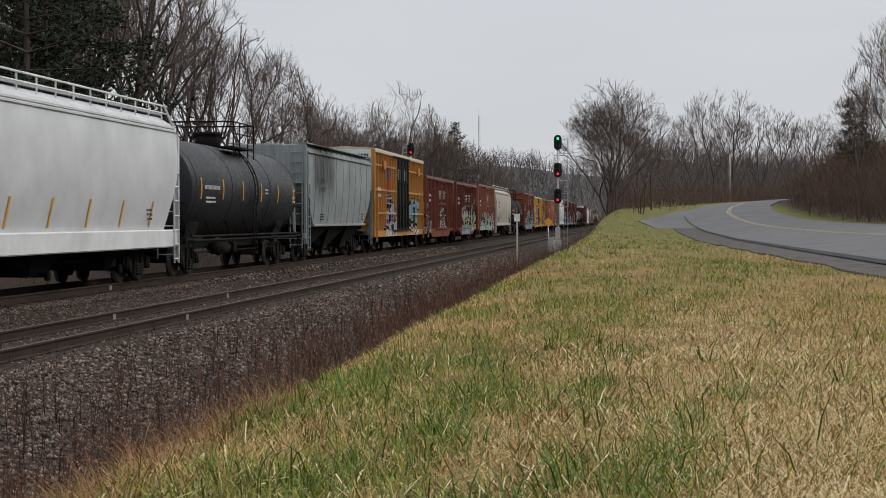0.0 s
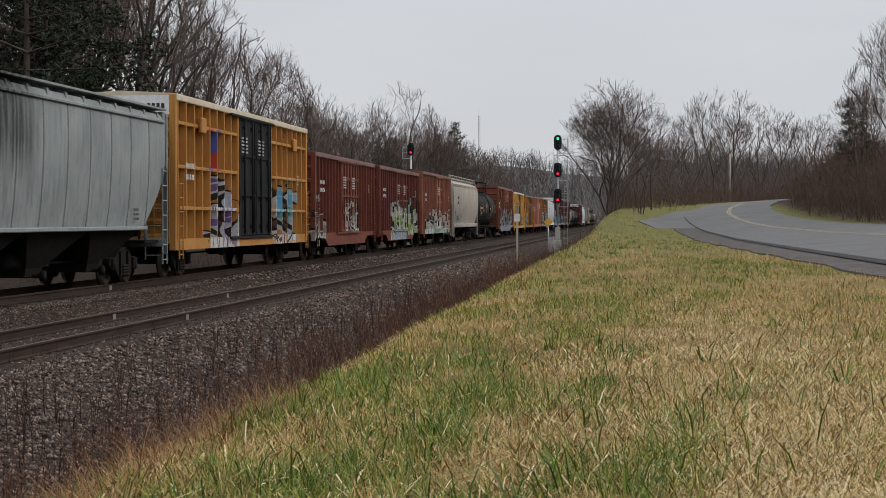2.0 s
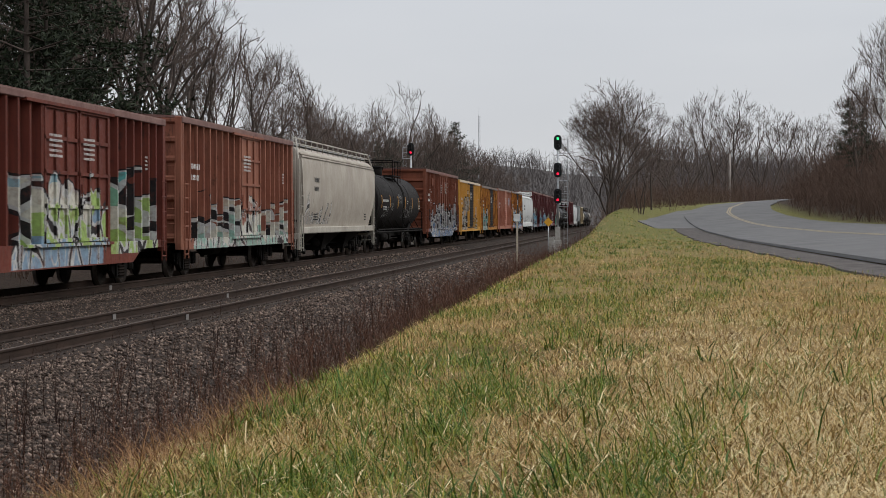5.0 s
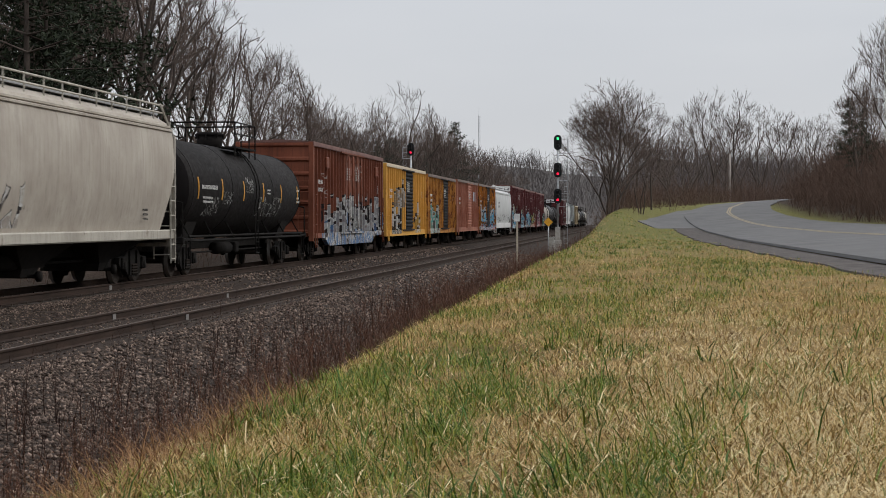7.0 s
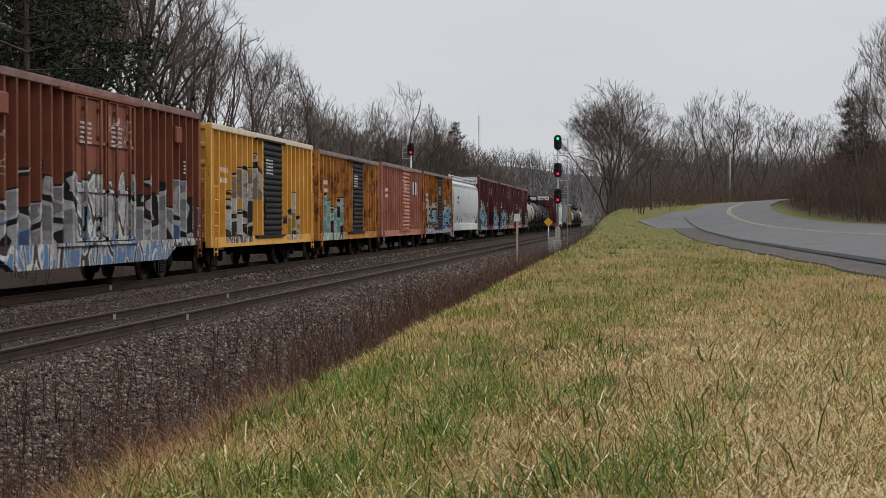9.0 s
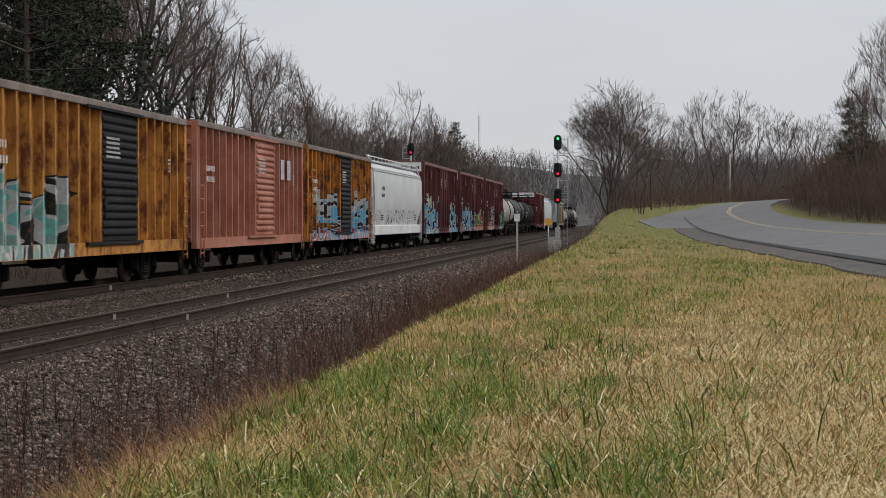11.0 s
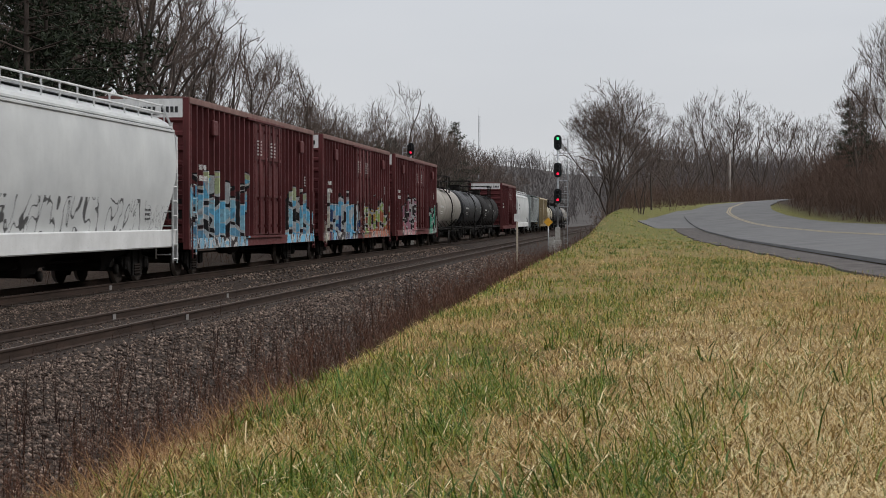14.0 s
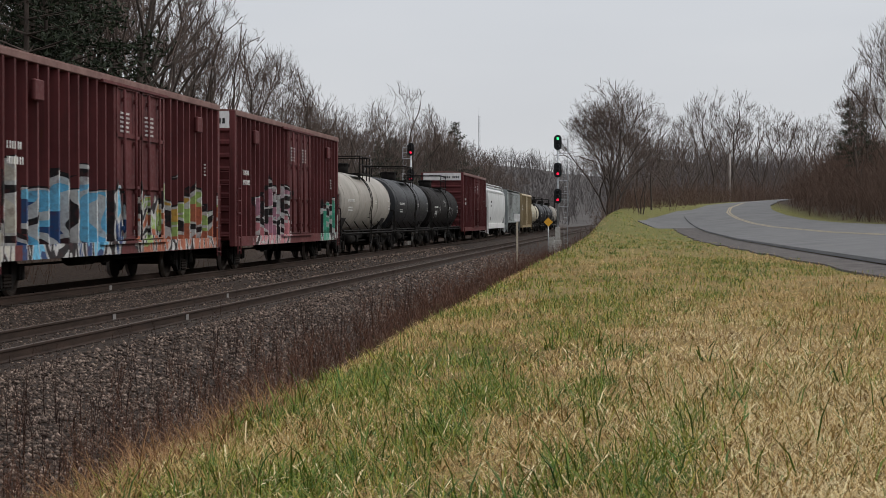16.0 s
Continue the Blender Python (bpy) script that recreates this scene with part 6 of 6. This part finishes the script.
def signal_mast(x, y, heads, label, ladder_side):
    """A mast with oval signal heads facing the camera's way along the line (towards -y)."""
    g = float(height(x, y))
    mast = tagged(new("signal_mast"), label, "railway signal")
    mast.matrix_basis = pose(x, y, g)
    top = max(h[0] for h in heads) - g + 0.2
    bm = bmesh.new()
    tube(bm, (0, 0, 0.3), (0, 0, top), 0.075, 0.06, n=12)
    for z, _ in heads:
        tube(bm, (0, 0, z - g - 0.55), (0, 0, z - g - 0.43), 0.11, n=12)
    part("mast", bm, M_GALV, mast)
    bm = bmesh.new()
    box(bm, -0.24, 0.24, -0.24, 0.24, -0.4, 1.0, 0.03)
    box(bm, -0.17, 0.17, -0.17, 0.17, 1.0, 1.9, 0.03)
    part("base", bm, M_CONCRETE, mast, "pale concrete base")
    for z, aspect in heads:
        zz = z - g
        bm = bmesh.new()
        ring = [(0.27 * math.sin(a), 0.27 * math.cos(a) + (0.25 if math.cos(a) >= 0 else -0.25)) for a in [2 * math.pi * k / 28 for k in range(28)]]
        loft(bm, [[(px, yy, zz + pz) for px, pz in ring] for yy in (-0.16, -0.12)])
        box(bm, -0.14, 0.14, -0.12, 0.06, zz - 0.36, zz + 0.36, 0.03)
        bmesh.ops.recalc_face_normals(bm, faces=bm.faces)
        head = part("signal_head", bm, M_SIGNAL, mast, "black oval signal head with one lamp lit")
        for k, dz in enumerate((0.26, 0.0, -0.26)):
            lit = (aspect == "green" and k == 0) or (aspect == "red" and k == 2)
            bm = bmesh.new()
            r = 0.082
            loft(bm, [[(rr * math.cos(a), yy, zz + dz + rr * math.sin(a)) for a in [2 * math.pi * i / 18 for i in range(18)]] for yy, rr in ((-0.162, r), (-0.178, r * 0.8), (-0.184, r * 0.3))])
            bmesh.ops.recalc_face_normals(bm, faces=bm.faces)
            part("lamp", bm, (L_GREEN if aspect == "green" else L_RED) if lit else L_OFF, head, ("glowing %s lamp" % aspect) if lit else "unlit lens")
            bm = bmesh.new()
            outer = [radians(-20 + 220 * i / 12) for i in range(13)]
            loft(bm, [[(rr * math.cos(a), yy, zz + dz + rr * math.sin(a)) for a in outer] + [((rr - 0.012) * math.cos(a), yy, zz + dz + (rr - 0.012) * math.sin(a)) for a in outer[::-1]] for yy, rr in ((-0.16, 0.13), (-0.34, 0.12))])
            bmesh.ops.recalc_face_normals(bm, faces=bm.faces)
            part("hood", bm, M_SIGNAL, head)
    # ladder with hoops of gallery
    s = ladder_side
    bm = bmesh.new()
    for dx in (0.42, 0.66):
        tube(bm, (s * dx, 0.25, 0.0), (s * dx, 0.25, top + 0.15), 0.016, n=6)
    z = 0.4
    while z < top:
        tube(bm, (s * 0.42, 0.25, z), (s * 0.66, 0.25, z), 0.010, n=5)
        z += 0.36
    part("ladder", bm, M_GALV, mast)
    for z, _ in heads:
        zz = z - g
        bm = bmesh.new()
        box(bm, min(0, s * 0.70), max(0, s * 0.70), 0.1, 0.5, zz - 0.75, zz - 0.71)
        for dx, dy in ((0.1, 0.5), (0.70, 0.5), (0.70, 0.1)):
            tube(bm, (s * dx, dy, zz - 0.73), (s * dx, dy, zz + 0.2), 0.018, n=5)
        for q in (zz - 0.25, zz + 0.2):
            pipe(bm, [(s * 0.1, 0.5, q), (s * 0.70, 0.5, q), (s * 0.70, 0.1, q)], 0.018, 5)
        part("gallery", bm, M_GALV, mast)
    return mast


signal_mast(-5.45, 122, ((7.2, "green"), (5.3, "red"), (3.5, "red")), "trackside signal mast with one green and two red lamps", 1)
signal_mast(-18.0, 140, ((7.5, "red"), (5.4, "red")), "trackside signal mast with two red lamps beyond the train", -1)


def signs():
    g = float(height(-5.0, 73.8))
    ob = tagged(new("marker_post"), "pale wooden marker post with a small white plate", "sign")
    ob.matrix_basis = pose(-5.0, 73.8, g)
    bm = bmesh.new()
    box(bm, -0.04, 0.04, -0.04, 0.04, -0.3, 2.35, 0.01)
    part("post", bm, M_POST, ob)
    bm = bmesh.new()
    box(bm, -0.12, 0.12, -0.065, -0.042, 2.36, 2.68, 0.008)
    part("plate", bm, M_WPANEL, ob)
    g = float(height(-5.55, 111))
    ob = tagged(new("warning_sign"), "amber diamond warning sign on a thin post", "sign")
    ob.matrix_basis = pose(-5.55, 111, g)
    bm = bmesh.new()
    tube(bm, (0, 0, -0.3), (0, 0, 2.3), 0.03, n=8)
    part("post", bm, M_GALV, ob)
    bm = bmesh.new()
    c = 1.72 - g
    loft(bm, [[(0, y, c + 0.29), (0.29, y, c), (0, y, c - 0.29), (-0.29, y, c)] for y in (-0.05, -0.035)])
    bmesh.ops.recalc_face_normals(bm, faces=bm.faces)
    part("plate", bm, M_AMBER, ob)
    # relay cabinet by the mast
    g = float(height(-5.75, 119))
    bm = bmesh.new()
    box(bm, -0.2, 0.2, -0.2, 0.2, -0.3, 1.15, 0.03)
    ob = mesh_object("relay_cabinet", bm, M_CONCRETE)
    ob.matrix_basis = pose(-5.75, 119, g)
    tagged(ob, "pale concrete relay cabinet beside the signal mast", "cabinet")
    bm = bmesh.new()
    box(bm, -0.23, 0.23, -0.23, 0.23, 1.15, 1.21, 0.02)
    part("lid", bm, M_CONCRETE, ob)
    # utility pole
    x, y = 11.9, 231.0
    g = float(height(x, y))
    ob = tagged(new("utility_pole"), "bare grey wooden utility pole beside the road", "pole")
    ob.matrix_basis = pose(x, y, g)
    bm = bmesh.new()
    tube(bm, (0, 0, -0.5), (0, 0, 10.4 - g), 0.17, 0.12, n=10)
    part("pole", bm, M_POLE, ob)
    # guard rail at the bend
    ob = tagged(new("guard_rail"), "short wooden guard rail at the road's bend", "guard rail")
    gx, gy = 17.0, 190.0
    g = float(height(gx, gy))
    ob.matrix_basis = pose(gx, gy, g)
    for k in range(3):
        bm = bmesh.new()
        box(bm, k * 0.75 - 0.09, k * 0.75 + 0.09, -0.09, 0.09, -0.3, 0.85, 0.02)
        part("post", bm, M_POLE, ob)
    bm = bmesh.new()
    box(bm, -0.15, 1.65, -0.15, -0.09, 0.45, 0.7, 0.02)
    part("rail", bm, M_POLE, ob)
    # radio tower beyond the wood
    x, y = -53.7, 600.0
    g = float(height(x, y))
    ob = tagged(new("radio_tower"), "thin grey lattice radio tower above the woods", "tower")
    ob.matrix_basis = pose(x, y, g)
    bm = bmesh.new()
    legs = [(0.35 * math.cos(a), 0.35 * math.sin(a)) for a in (0, 2.094, 4.189)]
    H = 37.5 - g
    for lx, ly in legs:
        tube(bm, (lx, ly, 0), (lx, ly, H), 0.05, n=5)
    z = 0.0
    while z < H - 1:
        for (ax, ay), (bx, by) in zip(legs, legs[1:] + legs[:1]):
            tube(bm, (ax, ay, z), (bx, by, z + 1), 0.025, n=4)
        z += 1.0
    tube(bm, (0, 0, H), (0, 0, H + 3), 0.03, n=5)
    part("mast", bm, M_GALV, ob)


signs()

# ---- centre line, drive ----
line = strip("road_marking", list(np.linspace(-20, 300, 160)), lambda y: -0.13, lambda y: -0.05, 0.035, M_YELLOW, 0.002)
tagged(line, "worn yellow centre line on the road", "road marking", kind="structure")
line = strip("road_marking", list(np.linspace(-20, 300, 160)), lambda y: 0.05, lambda y: 0.13, 0.035, M_YELLOW, 0.002)
tagged(line, "worn yellow centre line on the road", "road marking", kind="structure")


def drive():
    bm = bmesh.new()
    rows = []
    for i in range(26):
        y = 103 + i * 1.96
        left = float(np.interp(y, (103, 105, 130, 150, 152), (2.2, 0.0, 0.9, 3.4, 4.3)))
        right = float(road_centre(y)) - 3.28
        rows.append([bm.verts.new((left + (right - left) * max(0, k - 1) / 8, y, float(height(left + (right - left) * max(0, k - 1) / 8, y)) + (0.03 if k and i else -0.4))) for k in range(10)])
    for p, q in zip(rows, rows[1:]):
        for k in range(9):
            bm.faces.new((p[k], p[k + 1], q[k + 1], q[k]))
    tagged(mesh_object("pavement", bm, M_ASPHALT), "grey asphalt apron of a side drive", "pavement", kind="structure")


drive()
stones()
blades("grass", "green tufts of short grass on the bank", lambda x, y: greenness(x, y), M_GREEN, (20, 98), 61, 1.0, 1.15)
blades("dry_grass", "straw-coloured dry grass on the bank", lambda x, y: 1 - 0.85 * greenness(x, y), M_STRAW, (35, 104), 62, 1.15, 1.15)
blades("dry_grass", "reddish brown withered grass on the bank", lambda x, y: np.clip(2.6 * patch(x + 3, y * 0.4 + 5, 0.7, G2) - 1.25 + 0.8 * np.exp(-((x + 2.3) / 0.5) ** 2), 0.08, 0.95), M_RUSSET, (50, 100), 63, 0.6, 0.85)
blades("dry_grass", "pale flattened straw in a worn patch", lambda x, y: np.clip(2.2 * np.exp(-(((x - 0.5) / 0.5) ** 2 + ((y - 8.5) / 5) ** 2)) * (0.35 + patch(x, y, 0.3, G1)), 0, 0.95), M_PALE, (60, 99), 64, 1.6, 0.9)
blades("dry_grass", "tall soft brown grass along the edge of the bank", lambda x, y: (x < -1.7 + 0.04 * y) * (x > -2.45) * (y < 7.8) * 0.7, M_RUSSET, (20, 85), 66, 0.9, 1.9, 14)
blades("grass", "taller dark green tufts among the dry grass", lambda x, y: (0.05 + greenness(x, y)) * (x > -1.7), M_TUFT, (12, 84), 65, 0.32, 1.3, 22)
blades("grass", "broad arching green blades in the nearest turf", lambda x, y: (0.12 + 0.8 * greenness(x, y)) * (y < 10) * (x > -1.9), M_TUFT, (20, 110), 67, 0.11, 1.75, 9, 2.0)
blades("dry_grass", "broad curled straw in the nearest turf", lambda x, y: 0.75 * (y < 10) * (1 - 0.5 * greenness(x, y)), M_PALE, (55, 118), 68, 0.12, 1.7, 5, 1.7)
woods()
growth()

SPEED = 18.355                        # metres a second, towards the camera's side


def motions():
    for car, u in TRAIN:
        walk(car, [(t, pose(TRAIN_X, u - SPEED * t, TRAIN_Z)) for t in (0, 4, 8, 12, 16)])
    turns = [(k / FPS, pose(0, 0, 0, math.degrees(SPEED * k / FPS / WHEEL_R))) for k in range(0, 16 * FPS + 1)]
    for w, y in WHEELSETS:
        walk(w, [(t, pose(0, y, WHEEL_R) @ m) for t, m in turns])


motions()
